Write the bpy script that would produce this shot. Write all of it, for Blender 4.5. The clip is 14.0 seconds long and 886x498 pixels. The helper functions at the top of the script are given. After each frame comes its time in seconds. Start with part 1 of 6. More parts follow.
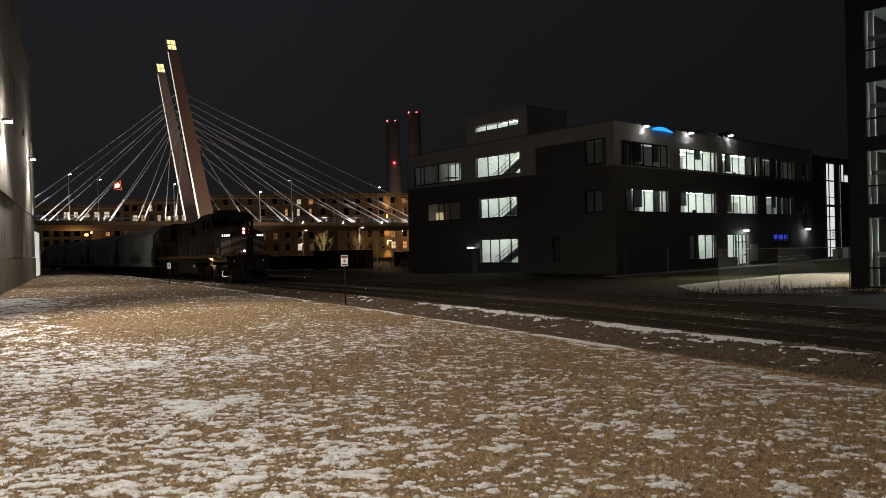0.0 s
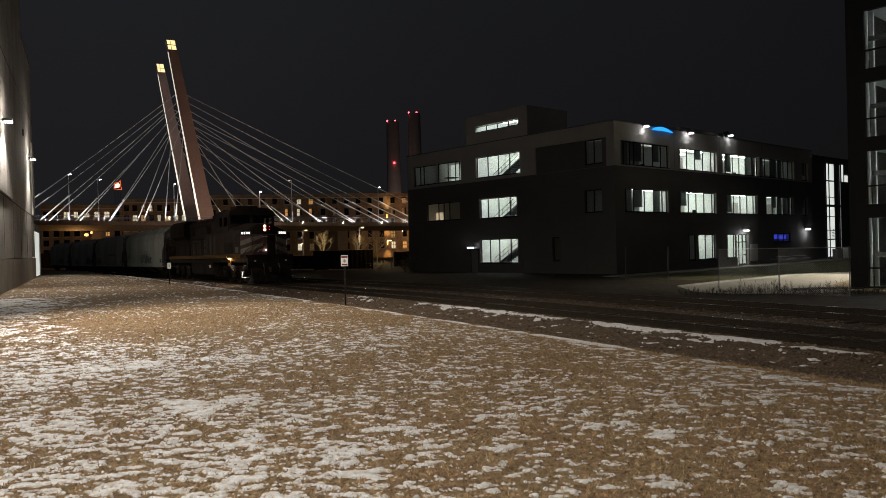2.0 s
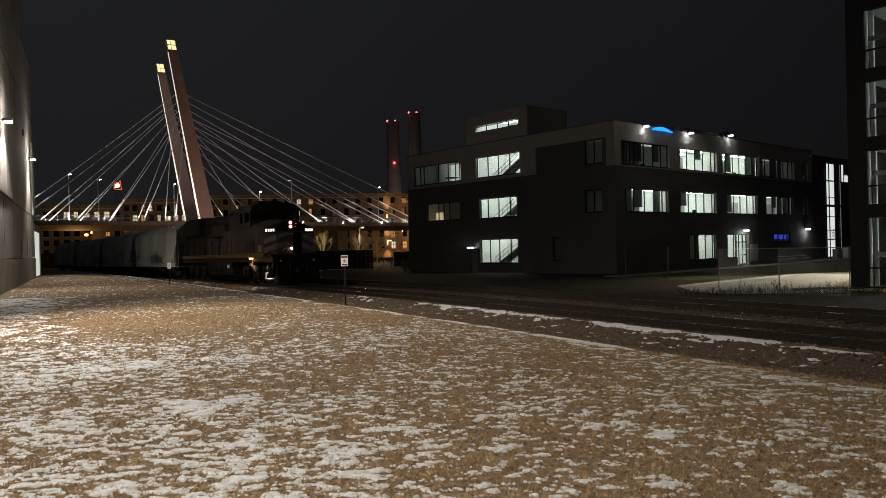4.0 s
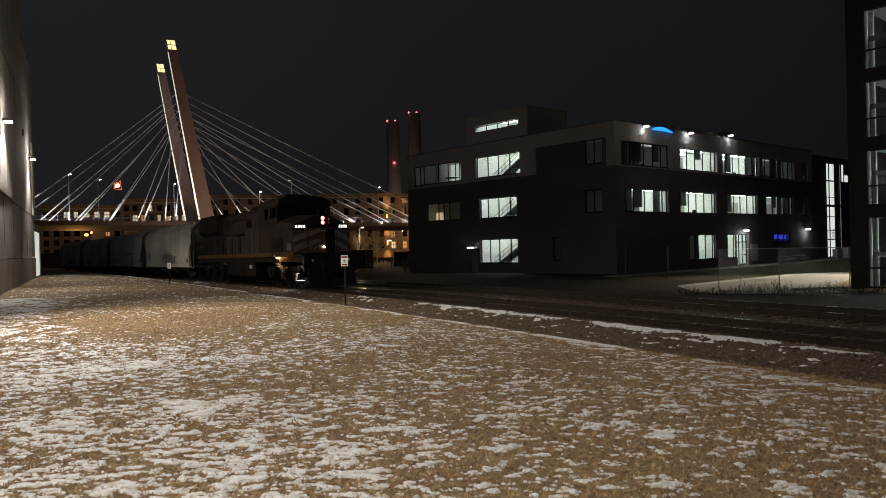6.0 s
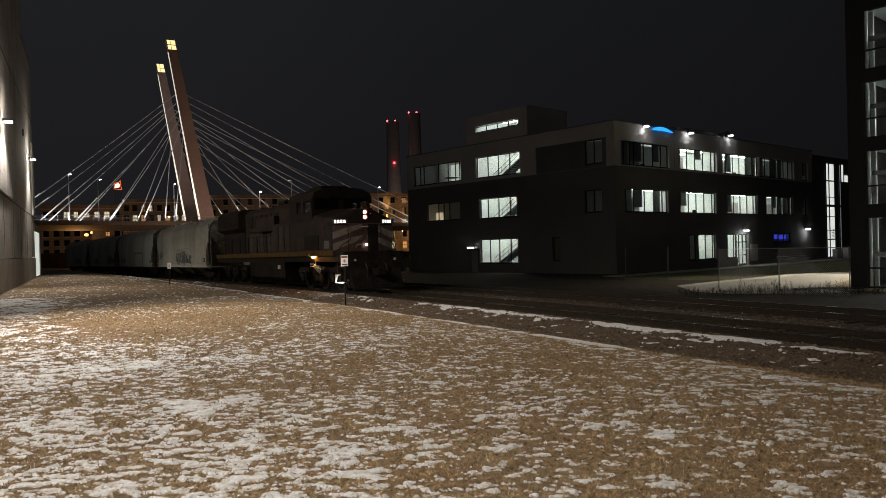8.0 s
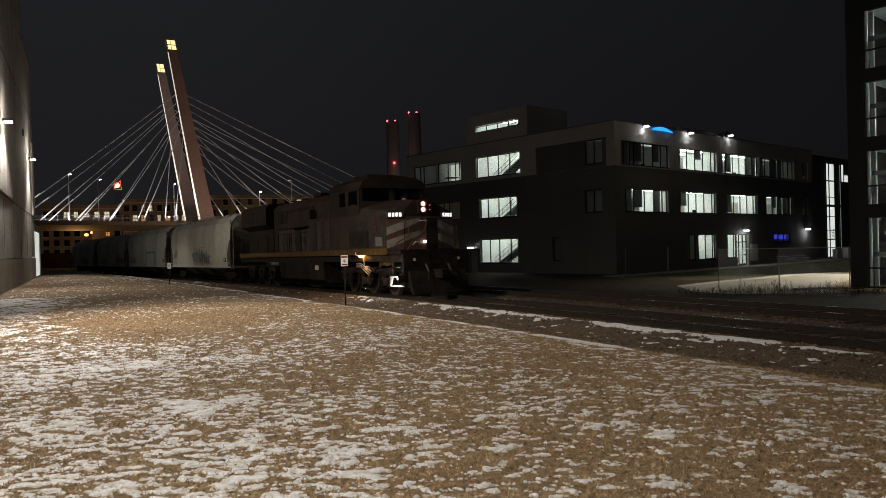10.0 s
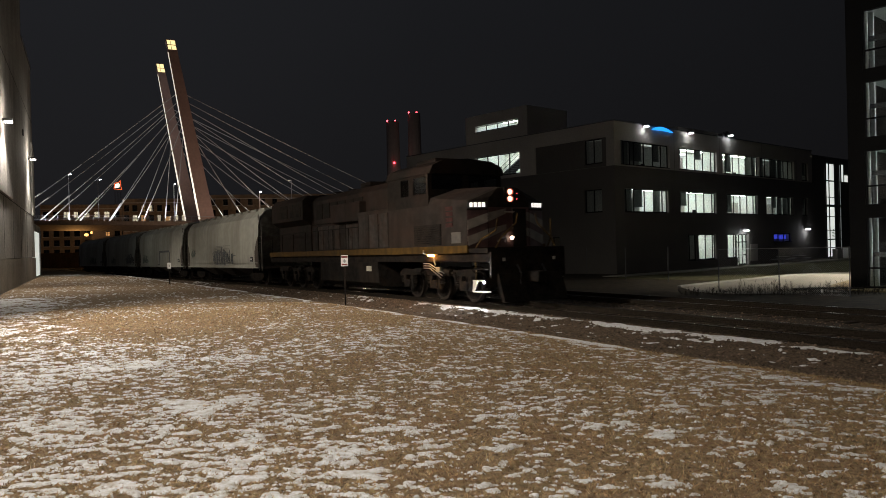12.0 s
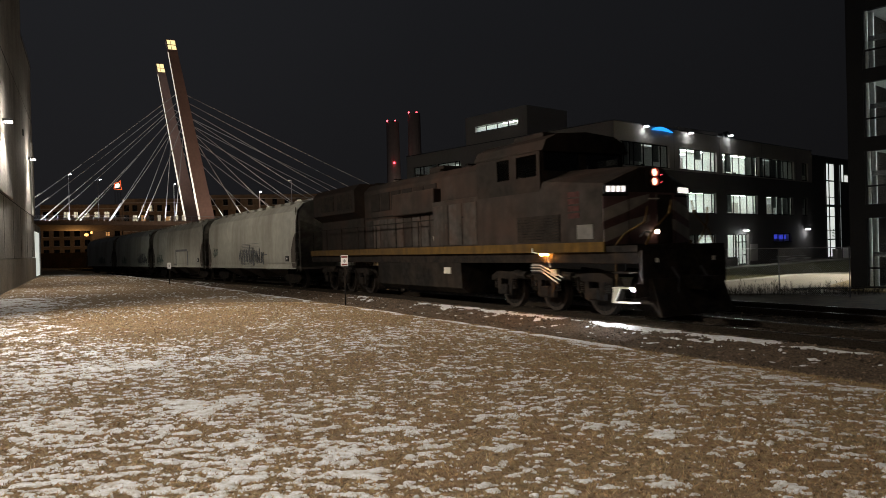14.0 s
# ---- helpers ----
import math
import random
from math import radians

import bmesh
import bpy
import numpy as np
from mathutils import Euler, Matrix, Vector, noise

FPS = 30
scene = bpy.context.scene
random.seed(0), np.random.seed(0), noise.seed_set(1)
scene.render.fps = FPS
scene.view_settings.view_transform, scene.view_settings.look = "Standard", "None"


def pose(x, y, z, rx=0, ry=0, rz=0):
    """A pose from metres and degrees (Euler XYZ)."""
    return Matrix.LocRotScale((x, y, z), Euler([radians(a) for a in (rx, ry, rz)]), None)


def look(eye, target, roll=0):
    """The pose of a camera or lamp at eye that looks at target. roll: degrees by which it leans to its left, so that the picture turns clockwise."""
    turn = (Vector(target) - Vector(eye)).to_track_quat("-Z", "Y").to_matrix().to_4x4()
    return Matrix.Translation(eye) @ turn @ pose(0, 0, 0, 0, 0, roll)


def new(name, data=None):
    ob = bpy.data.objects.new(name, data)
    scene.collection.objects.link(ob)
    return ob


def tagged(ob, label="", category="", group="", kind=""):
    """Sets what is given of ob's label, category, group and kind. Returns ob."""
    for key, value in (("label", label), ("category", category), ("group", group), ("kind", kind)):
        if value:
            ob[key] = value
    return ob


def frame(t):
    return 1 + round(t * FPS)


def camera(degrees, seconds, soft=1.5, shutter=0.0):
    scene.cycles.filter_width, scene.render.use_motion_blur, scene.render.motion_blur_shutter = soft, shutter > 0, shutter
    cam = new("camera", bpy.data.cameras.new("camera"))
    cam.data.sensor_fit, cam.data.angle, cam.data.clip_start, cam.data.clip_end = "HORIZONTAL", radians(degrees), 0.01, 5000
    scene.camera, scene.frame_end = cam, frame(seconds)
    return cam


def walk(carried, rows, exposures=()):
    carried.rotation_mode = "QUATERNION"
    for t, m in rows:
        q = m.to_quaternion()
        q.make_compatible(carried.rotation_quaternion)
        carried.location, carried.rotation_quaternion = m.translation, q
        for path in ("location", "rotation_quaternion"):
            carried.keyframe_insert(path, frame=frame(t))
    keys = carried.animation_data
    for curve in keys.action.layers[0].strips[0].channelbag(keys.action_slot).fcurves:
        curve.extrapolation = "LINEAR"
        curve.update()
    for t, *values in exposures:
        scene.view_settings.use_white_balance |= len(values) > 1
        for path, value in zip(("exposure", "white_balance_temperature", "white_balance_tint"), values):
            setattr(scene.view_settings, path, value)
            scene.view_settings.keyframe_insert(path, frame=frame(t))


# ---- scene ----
# camera: stands still beside the wall, 1.82 m above the rails (z = 0 is the top of the rails)
EYE = (0.0, 0.0, 1.82)
cam = camera(62.57, 14.0, soft=0.8, shutter=0.8)
CAM_POSE = look(EYE, (0.0, 100.0, 1.82 - 0.384), -1.44)
walk(cam, [(0.0, CAM_POSE), (14.0, CAM_POSE)])

# ---- world: night sky over a city ----
world = bpy.data.worlds.new("night_sky")
scene.world = world
world.use_nodes = True
wn, wl = world.node_tree.nodes, world.node_tree.links
bg = wn["Background"]
w_tc, w_sep = wn.new("ShaderNodeTexCoord"), wn.new("ShaderNodeSeparateXYZ")
w_ramp = wn.new("ShaderNodeValToRGB")
w_noise, w_mix = wn.new("ShaderNodeTexNoise"), wn.new("ShaderNodeMix")
w_noise.inputs["Scale"].default_value = 2.5
w_mix.data_type, w_mix.blend_type = "RGBA", "MULTIPLY"
w_mix.inputs[0].default_value = 0.25
wl.new(w_tc.outputs["Generated"], w_sep.inputs[0])
wl.new(w_tc.outputs["Generated"], w_noise.inputs["Vector"])
wl.new(w_sep.outputs["Z"], w_ramp.inputs[0])
w_ramp.color_ramp.elements[0].position, w_ramp.color_ramp.elements[0].color = 0.0, (0.0112, 0.0108, 0.0118, 1)
w_ramp.color_ramp.elements[1].position, w_ramp.color_ramp.elements[1].color = 0.5, (0.0155, 0.0165, 0.0195, 1)
wl.new(w_ramp.outputs[0], w_mix.inputs[6])
wl.new(w_noise.outputs["Fac"], w_mix.inputs[7])
w_map = wn.new("ShaderNodeMapRange")
w_map.inputs[1].default_value, w_map.inputs[2].default_value = -0.6, 0.6
w_map.inputs[3].default_value, w_map.inputs[4].default_value = 1.15, 0.50
wl.new(w_sep.outputs["X"], w_map.inputs[0])
wl.new(w_mix.outputs[2], bg.inputs[0])
wl.new(w_map.outputs[0], bg.inputs[1])

# ---- directions of the place ----
TRACK_HEAD = 30.09            # the track comes from 30 degrees left of the view
TD = Vector((-math.sin(radians(TRACK_HEAD)), math.cos(radians(TRACK_HEAD)), 0))   # along the track, away
TN = Vector((math.cos(radians(TRACK_HEAD)), math.sin(radians(TRACK_HEAD)), 0))    # across it, away
TRACK_P, CURVE_U, CURVE_R = 13.38, 15.0, 1000.0
WALL_HEAD = 26.15
WD = Vector((-math.sin(radians(WALL_HEAD)), math.cos(radians(WALL_HEAD)), 0))
WN = Vector((math.cos(radians(WALL_HEAD)), math.sin(radians(WALL_HEAD)), 0))
WALL_O = Vector((-20.09, 32.97, 0))
WALL_M = Matrix.Translation(WALL_O) @ pose(0, 0, 0, 0, 0, 90 + WALL_HEAD)   # x along the wall, -y out of it
OFF_M = pose(14.97, 63.01, 0, 0, 0, 40.76)      # office: x along the long face, y along the end face
APT_M = pose(-48.55, 150.03, 0, 0, 0, 25.2) @ pose(4, 56, 0, 0, 0, -14)      # brick apartments behind it
BR_M = pose(-48.55, 150.03, 0, 0, 0, 25.2)      # bridge: x along the deck, y across it, away


def grade(u):
    """The track falls gently away from the camera."""
    a = np.clip(u - CURVE_U, 0, 15.0)
    return -2.4e-4 * a * a - 0.0072 * np.clip(u - 30.0, 0, 80.0)


def track_point(u, off=0.0, z=0.0):
    """A point beside the track's centre line and the heading there."""
    z += float(grade(u))
    th = max(0.0, u - CURVE_U) / CURVE_R
    base = min(u, CURVE_U)
    p = TD * base + TN * TRACK_P + TD * (CURVE_R * math.sin(th)) - TN * (CURVE_R * (1 - math.cos(th)))
    nn = TN * math.cos(th) + TD * math.sin(th)
    q = p + nn * off
    return Vector((q.x, q.y, z)), math.degrees(th)


# ---- lamps ----
def spot(name, eye, target, watts, angle, colour, size=0.1, blend=0.6):
    d = bpy.data.lights.new(name, "SPOT")
    d.energy, d.spot_size, d.spot_blend, d.color, d.shadow_soft_size = watts, radians(angle), blend, colour, size
    ob = new(name, d)
    ob.matrix_world = look(eye, target)
    return ob


def bulb(name, eye, watts, colour, size=0.1):
    d = bpy.data.lights.new(name, "POINT")
    d.energy, d.color, d.shadow_soft_size = watts, colour, size
    ob = new(name, d)
    ob.location = eye
    return ob


LED, SODIUM, WARM = (1.0, 0.90, 0.76), (1.0, 0.55, 0.18), (1.0, 0.72, 0.42)
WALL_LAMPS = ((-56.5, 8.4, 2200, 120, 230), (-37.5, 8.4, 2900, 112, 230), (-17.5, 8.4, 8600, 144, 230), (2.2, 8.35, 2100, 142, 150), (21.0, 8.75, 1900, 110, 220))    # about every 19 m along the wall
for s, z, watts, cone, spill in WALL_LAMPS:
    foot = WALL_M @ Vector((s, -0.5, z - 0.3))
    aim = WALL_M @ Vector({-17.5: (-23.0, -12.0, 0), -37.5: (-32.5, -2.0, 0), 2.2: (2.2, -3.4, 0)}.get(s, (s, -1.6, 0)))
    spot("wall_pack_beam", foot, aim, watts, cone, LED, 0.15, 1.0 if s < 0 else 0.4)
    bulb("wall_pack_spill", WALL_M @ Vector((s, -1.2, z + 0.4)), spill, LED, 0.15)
for x, z in ((4.38, 12.1), (11.86, 12.1), (19.64, 12.6)):
    spot("parapet_beam", OFF_M @ Vector((x, -0.75, z - 0.1)), OFF_M @ Vector((x + 0.2, -2.5, z - 3)), 10, 140, (0.9, 0.95, 1.0), 0.1)
TOW_M = pose(22.31, 38.31, 0, 0, 0, 40.76)       # glazed stair tower
# added beam from out of view on the right, brightens the access road
spot("road_fill", (33.6, 49.0, 7.6), (27.0, 48.2, -1), 15000, 80, (1.0, 0.93, 0.78), 0.2)
bulb("door_bulb", OFF_M @ Vector((22.5, -0.9, 2.4)), 14, (0.95, 0.97, 1.0))
bulb("door_bulb", OFF_M @ Vector((37.7, -0.9, 2.5)), 8, (0.95, 0.97, 1.0))
bulb("door_bulb", OFF_M @ Vector((-0.6, 18.0, 1.5)), 45, (0.95, 0.97, 1.0))
for y, dy in ((-1.3, 1.3), (24.2, 1.2)):
    for s, reach in ((-36, 33.9), (-30, 32.3), (-24, 30.7), (-18, 29.0), (-12, 27.4), (-6, 25.8), (56, 33.9), (48, 32.3), (40, 30.7), (32, 29.0), (24, 27.4), (16, 25.8), (8, 24.2)):
        foot = Vector((s + (1.2 if s > 0 else -1.2), y, 8.35 - 0.0135 * s + 0.035 * max(0, y)))
        spot("cable_uplight", BR_M @ foot, BR_M @ foot.lerp(Vector((-3, y + dy, reach)), 0.2), 1900 if s < 0 else 1400, 110, (0.96, 0.97, 1.0), 0.1)
spot("pylon_uplight", BR_M @ Vector((12, -26, 3.0)), BR_M @ Vector((-2, 0, 24)), 9000, 90, (1.0, 0.72, 0.58), 0.3)
bulb("viaduct_bulb", BR_M @ Vector((-24.0, 2.5, 4.6)), 420, SODIUM, 0.3)
bulb("street_bulb", Vector((-24.4, 129.5, 4.4)), 1700, WARM, 0.2)
bulb("street_bulb", Vector((-14.2, 128.5, 4.4)), 2900, WARM, 0.2)
bulb("path_bulb", Vector((-6.95, 95.5, 2.65)), 220, WARM, 0.1)
# added fill without a fixture, lifts the stacks off the sky
spot("stack_fill", (-20, 395, 5), (-21, 420, 60), 8500, 60, (1.0, 0.75, 0.62), 0.5)
for z in (11.0, 3.2):
    for up in (-1, 1):
        eye = Vector((53.6, -0.78, z + up * 0.3))
        spot("sconce_beam", APT_M @ eye, APT_M @ (eye + Vector((0, 0.3, up * 2.6))), 4200, 46, SODIUM, 0.1)
# added washes that brighten the brick fronts; no lamp stands at these points
spot("brick_fill", APT_M @ Vector((60, -12, 7)), APT_M @ Vector((56, 0, 6)), 2900, 150, (1.0, 0.58, 0.26), 0.3)
spot("brick_fill", BR_M @ Vector((14, 34, 17)), BR_M @ Vector((14, 56, 5)), 950, 150, (1.0, 0.62, 0.32), 0.3)
spot("brick_fill", BR_M @ Vector((-22, 34, 15)), BR_M @ Vector((-20, 60, 6)), 2300, 150, (1.0, 0.60, 0.30), 0.3)


# ---- materials ----
def mat(name, colour, rough=0.7, metal=0.0, grain=40.0, vary=0.25, stain=0.0, stain_scale=0.6, bump=0.15, bump_scale=None,
        spec=0.5, stain_colour=None, per_piece=0.0, streak=0.0, streak_scale=2.5, streak_colour=None):
    """Principled paint with grain, larger stains, rain streaks and a fine relief."""
    m = bpy.data.materials.new(name)
    m.use_nodes = True
    nt, ln = m.node_tree.nodes, m.node_tree.links
    b = nt["Principled BSDF"]
    b.inputs["Roughness"].default_value, b.inputs["Metallic"].default_value = rough, metal
    b.inputs["Specular IOR Level"].default_value = spec
    tc = nt.new("ShaderNodeTexCoord")
    n1, n2 = nt.new("ShaderNodeTexNoise"), nt.new("ShaderNodeTexNoise")
    n1.inputs["Scale"].default_value, n1.inputs["Detail"].default_value = grain, 6
    n2.inputs["Scale"].default_value, n2.inputs["Detail"].default_value = stain_scale, 5
    ln.new(tc.outputs["Object"], n1.inputs["Vector"])
    ln.new(tc.outputs["Object"], n2.inputs["Vector"])
    r1 = nt.new("ShaderNodeValToRGB")
    lo = tuple(c * (1 - vary) for c in colour)
    hi = tuple(min(1, c * (1 + vary)) for c in colour)
    r1.color_ramp.elements[0].position, r1.color_ramp.elements[0].color = 0.3, (*lo, 1)
    r1.color_ramp.elements[1].position, r1.color_ramp.elements[1].color = 0.7, (*hi, 1)
    ln.new(n1.outputs["Fac"], r1.inputs[0])
    last = r1.outputs[0]
    if stain:
        r2 = nt.new("ShaderNodeValToRGB")
        r2.color_ramp.elements[0].position, r2.color_ramp.elements[0].color = 0.42, (0, 0, 0, 1)
        r2.color_ramp.elements[1].position, r2.color_ramp.elements[1].color = 0.7, (stain, stain, stain, 1)
        ln.new(n2.outputs["Fac"], r2.inputs[0])
        mx = nt.new("ShaderNodeMix")
        mx.data_type = "RGBA"
        ln.new(r2.outputs[0], mx.inputs[0])
        ln.new(last, mx.inputs[6])
        mx.inputs[7].default_value = (*(stain_colour or tuple(c * 0.35 for c in colour)), 1)
        last = mx.outputs[2]
    if streak:
        mpg, n4, r4, m4 = nt.new("ShaderNodeMapping"), nt.new("ShaderNodeTexNoise"), nt.new("ShaderNodeValToRGB"), nt.new("ShaderNodeMix")
        mpg.inputs["Scale"].default_value = (1.0, 1.0, 0.12)
        n4.inputs["Scale"].default_value, n4.inputs["Detail"].default_value = streak_scale, 5
        r4.color_ramp.elements[0].position, r4.color_ramp.elements[0].color = 0.45, (0, 0, 0, 1)
        r4.color_ramp.elements[1].position, r4.color_ramp.elements[1].color = 0.68, (streak, streak, streak, 1)
        m4.data_type = "RGBA"
        ln.new(tc.outputs["Object"], mpg.inputs["Vector"])
        ln.new(mpg.outputs[0], n4.inputs["Vector"])
        ln.new(n4.outputs["Fac"], r4.inputs[0])
        ln.new(r4.outputs[0], m4.inputs[0])
        ln.new(last, m4.inputs[6])
        m4.inputs[7].default_value = (*(streak_colour or tuple(c * 0.4 for c in colour)), 1)
        last = m4.outputs[2]
    if per_piece:
        oi, mr, mp = nt.new("ShaderNodeObjectInfo"), nt.new("ShaderNodeMapRange"), nt.new("ShaderNodeMix")
        mr.inputs[3].default_value, mr.inputs[4].default_value = 1 - per_piece, 1 + per_piece
        mp.data_type, mp.blend_type, mp.inputs[0].default_value = "RGBA", "MULTIPLY", 1.0
        ln.new(oi.outputs["Random"], mr.inputs[0])
        ln.new(last, mp.inputs[6])
        ln.new(mr.outputs[0], mp.inputs[7])
        last = mp.outputs[2]
    ln.new(last, b.inputs["Base Color"])
    if bump:
        n3, bp = nt.new("ShaderNodeTexNoise"), nt.new("ShaderNodeBump")
        n3.inputs["Scale"].default_value, n3.inputs["Detail"].default_value = bump_scale or grain * 1.5, 4
        ln.new(tc.outputs["Object"], n3.inputs["Vector"])
        bp.inputs["Strength"].default_value, bp.inputs["Distance"].default_value = bump, 0.02
        ln.new(n3.outputs["Fac"], bp.inputs["Height"])
        ln.new(bp.outputs[0], b.inputs["Normal"])
    return m


def glow(name, colour, strength):
    m = bpy.data.materials.new(name)
    m.use_nodes = True
    b = m.node_tree.nodes["Principled BSDF"]
    b.inputs["Base Color"].default_value = (*[min(0.8, c) for c in colour], 1)
    b.inputs["Emission Color"].default_value = (*colour, 1)
    b.inputs["Emission Strength"].default_value = strength
    return m


def glass(name, tint, gloss=0.1):
    """A clear pane: lets light straight through and mirrors a little."""
    m = bpy.data.materials.new(name)
    m.use_nodes = True
    nt, ln = m.node_tree.nodes, m.node_tree.links
    tr, gl, mx = nt.new("ShaderNodeBsdfTransparent"), nt.new("ShaderNodeBsdfGlossy"), nt.new("ShaderNodeMixShader")
    tr.inputs[0].default_value = (*tint, 1)
    gl.inputs["Roughness"].default_value = 0.03
    mx.inputs[0].default_value = gloss
    ln.new(tr.outputs[0], mx.inputs[1])
    ln.new(gl.outputs[0], mx.inputs[2])
    ln.new(mx.outputs[0], nt["Material Output"].inputs[0])
    return m


M_GRASS = mat("dry_winter_grass", (0.23, 0.172, 0.113), 0.95, grain=22, vary=0.7, stain=0.5, stain_scale=0.9, bump=1.0, bump_scale=30, stain_colour=(0.20, 0.11, 0.066), spec=0.15)
M_BLADE = mat("dry_grass_blades", (0.45, 0.33, 0.208), 0.9, grain=11, vary=0.5, bump=0, spec=0.2)
_bt = M_BLADE.node_tree
_geo, _br, _bm = _bt.nodes.new("ShaderNodeNewGeometry"), _bt.nodes.new("ShaderNodeValToRGB"), _bt.nodes.new("ShaderNodeMix")
_bm.data_type, _bm.blend_type, _bm.inputs[0].default_value = "RGBA", "MULTIPLY", 1.0
_br.color_ramp.elements[0].color, _br.color_ramp.elements[1].color = (0.16, 0.13, 0.10, 1), (1.35, 1.38, 1.4, 1)
for _at, _tone in ((0.25, (0.75, 0.58, 0.50, 1)), (0.5, (1.0, 0.95, 0.88, 1)), (0.72, (0.62, 0.72, 0.55, 1))):
    _br.color_ramp.elements.new(_at).color = _tone
_bt.links.new(_geo.outputs["Random Per Island"], _br.inputs[0])
_src = _bt.nodes["Principled BSDF"].inputs["Base Color"].links[0].from_socket
_bt.links.new(_src, _bm.inputs[6])
_bt.links.new(_br.outputs[0], _bm.inputs[7])
_bt.links.new(_bm.outputs[2], _bt.nodes["Principled BSDF"].inputs["Base Color"])
M_SNOW = mat("old_snow", (0.75, 0.765, 0.81), 0.75, grain=55, vary=0.2, stain=0.75, stain_scale=16, bump=0.7, bump_scale=45, stain_colour=(0.40, 0.37, 0.32))
M_BALLAST = mat("ballast", (0.100, 0.072, 0.050), 0.95, grain=26, vary=0.75, stain=0.4, stain_scale=1.5, bump=1.0, bump_scale=32, spec=0.15)
M_STONE = mat("ballast_stone", (0.135, 0.098, 0.072), 0.9, grain=9, vary=0.8, bump=0.3, spec=0.2)
M_TIE = mat("creosoted_tie", (0.045, 0.035, 0.027), 0.9, grain=12, vary=0.5, bump=0.4, per_piece=0.3, spec=0.1)
M_RAIL = mat("worn_rail_steel", (0.72, 0.70, 0.67), 0.16, 1.0, grain=20, vary=0.15, bump=0.02)
M_RUST = mat("rusty_rail_side", (0.022, 0.017, 0.013), 0.9, grain=30, vary=0.5, spec=0.05)
M_CONC = mat("grey_wall_panel", (0.37, 0.36, 0.345), 0.85, grain=7, vary=0.3, stain=0.45, stain_scale=0.5, bump=0.5, bump_scale=30, streak=0.35, streak_scale=0.8)
M_PLINTH = mat("concrete_plinth", (0.30, 0.28, 0.25), 0.9, grain=10, vary=0.2, stain=0.4, stain_scale=0.5, bump=0.5)
M_PANEL = mat("pale_facade_panel", (0.42, 0.39, 0.36), 0.8, grain=6, vary=0.08, stain=0.12, stain_scale=0.3)
M_DARK = mat("charcoal_brick", (0.125, 0.116, 0.108), 0.85, grain=9, vary=0.12, stain=0.15, stain_scale=0.4, bump=0.4)
M_FRAME = mat("black_aluminium", (0.014, 0.014, 0.015), 0.7, 0.0, grain=30, vary=0.1, bump=0, spec=0.12)
M_PLASTER = mat("white_plaster", (0.78, 0.78, 0.75), 0.9, grain=5, vary=0.04, bump=0.05)
M_CARPET = mat("office_floor", (0.16, 0.16, 0.17), 0.9, grain=30, vary=0.2)
M_STEEL = mat("painted_steel", (0.10, 0.10, 0.11), 0.5, 0.3, grain=25, vary=0.15)
M_PLATE = mat("chalky_number_patch", (0.085, 0.078, 0.07), 0.7, grain=6, vary=0.3, stain=0.5, stain_scale=3)
M_GALV = mat("galvanised_steel", (0.36, 0.36, 0.36), 0.5, 0.7, grain=25, vary=0.2)
M_ASPHALT = mat("pale_pavement", (0.30, 0.275, 0.23), 0.9, grain=25, vary=0.2, stain=0.3, stain_scale=0.25, bump=0.4)
M_KERB = mat("kerb_concrete", (0.34, 0.33, 0.30), 0.9, grain=15, vary=0.15)
# ballast darkened in its colour for the lamp light fading across the tracks
M_DIMBED = mat("dimmed_far_ballast", (0.068, 0.052, 0.040), 0.95, grain=20, vary=0.7, stain=0.4, stain_scale=1.5, bump=1.0, bump_scale=26, spec=0.12)
M_EARTH = mat("dark_earth", (0.048, 0.036, 0.022), 0.95, grain=2, vary=0.4, stain=0.5, stain_scale=0.2, bump=0.8, bump_scale=8, spec=0.15)
M_LAWN = mat("winter_lawn", (0.085, 0.078, 0.036), 0.95, grain=4, vary=0.3, bump=0.6, bump_scale=15, spec=0.15)
M_LAWN2 = mat("tan_verge_grass", (0.24, 0.19, 0.10), 0.95, grain=4, vary=0.3, bump=0.6, bump_scale=15, spec=0.15)
M_BRICK = mat("buff_brick", (0.21, 0.15, 0.10), 0.9, grain=1.6, vary=0.3, stain=0.6, stain_scale=0.16, bump=0.3, streak=0.45, streak_scale=0.5)
M_BRONZE = mat("pylon_paint", (0.33, 0.22, 0.19), 0.6, grain=2, vary=0.1, stain=0.3, stain_scale=0.15)
M_SLEEVE = mat("white_anchor_sleeve", (0.78, 0.76, 0.72), 0.5, grain=4, vary=0.08, bump=0)
M_CABLE = mat("cable_sheath", (0.36, 0.35, 0.335), 0.5, grain=4, vary=0.08, bump=0)
M_DECK = mat("deck_concrete", (0.25, 0.19, 0.145), 0.9, grain=2, vary=0.2, stain=0.3, stain_scale=0.2)
M_STACK = mat("stack_concrete", (0.40, 0.35, 0.33), 0.9, grain=0.5, vary=0.1)
M_BARK = mat("bark", (0.30, 0.26, 0.17), 0.95, grain=15, vary=0.3)
M_WEED = mat("dry_weeds", (0.022, 0.018, 0.012), 0.95, grain=10, vary=0.3, bump=0)
M_LOCO = mat("sooty_grey_loco_paint", (0.027, 0.0225, 0.020), 0.7, 0.0, grain=2.5, vary=0.35, stain=0.8, stain_scale=0.5, bump=0.1, stain_colour=(0.048, 0.027, 0.02), streak=0.6, streak_scale=1.4, streak_colour=(0.014, 0.012, 0.011), spec=0.04)
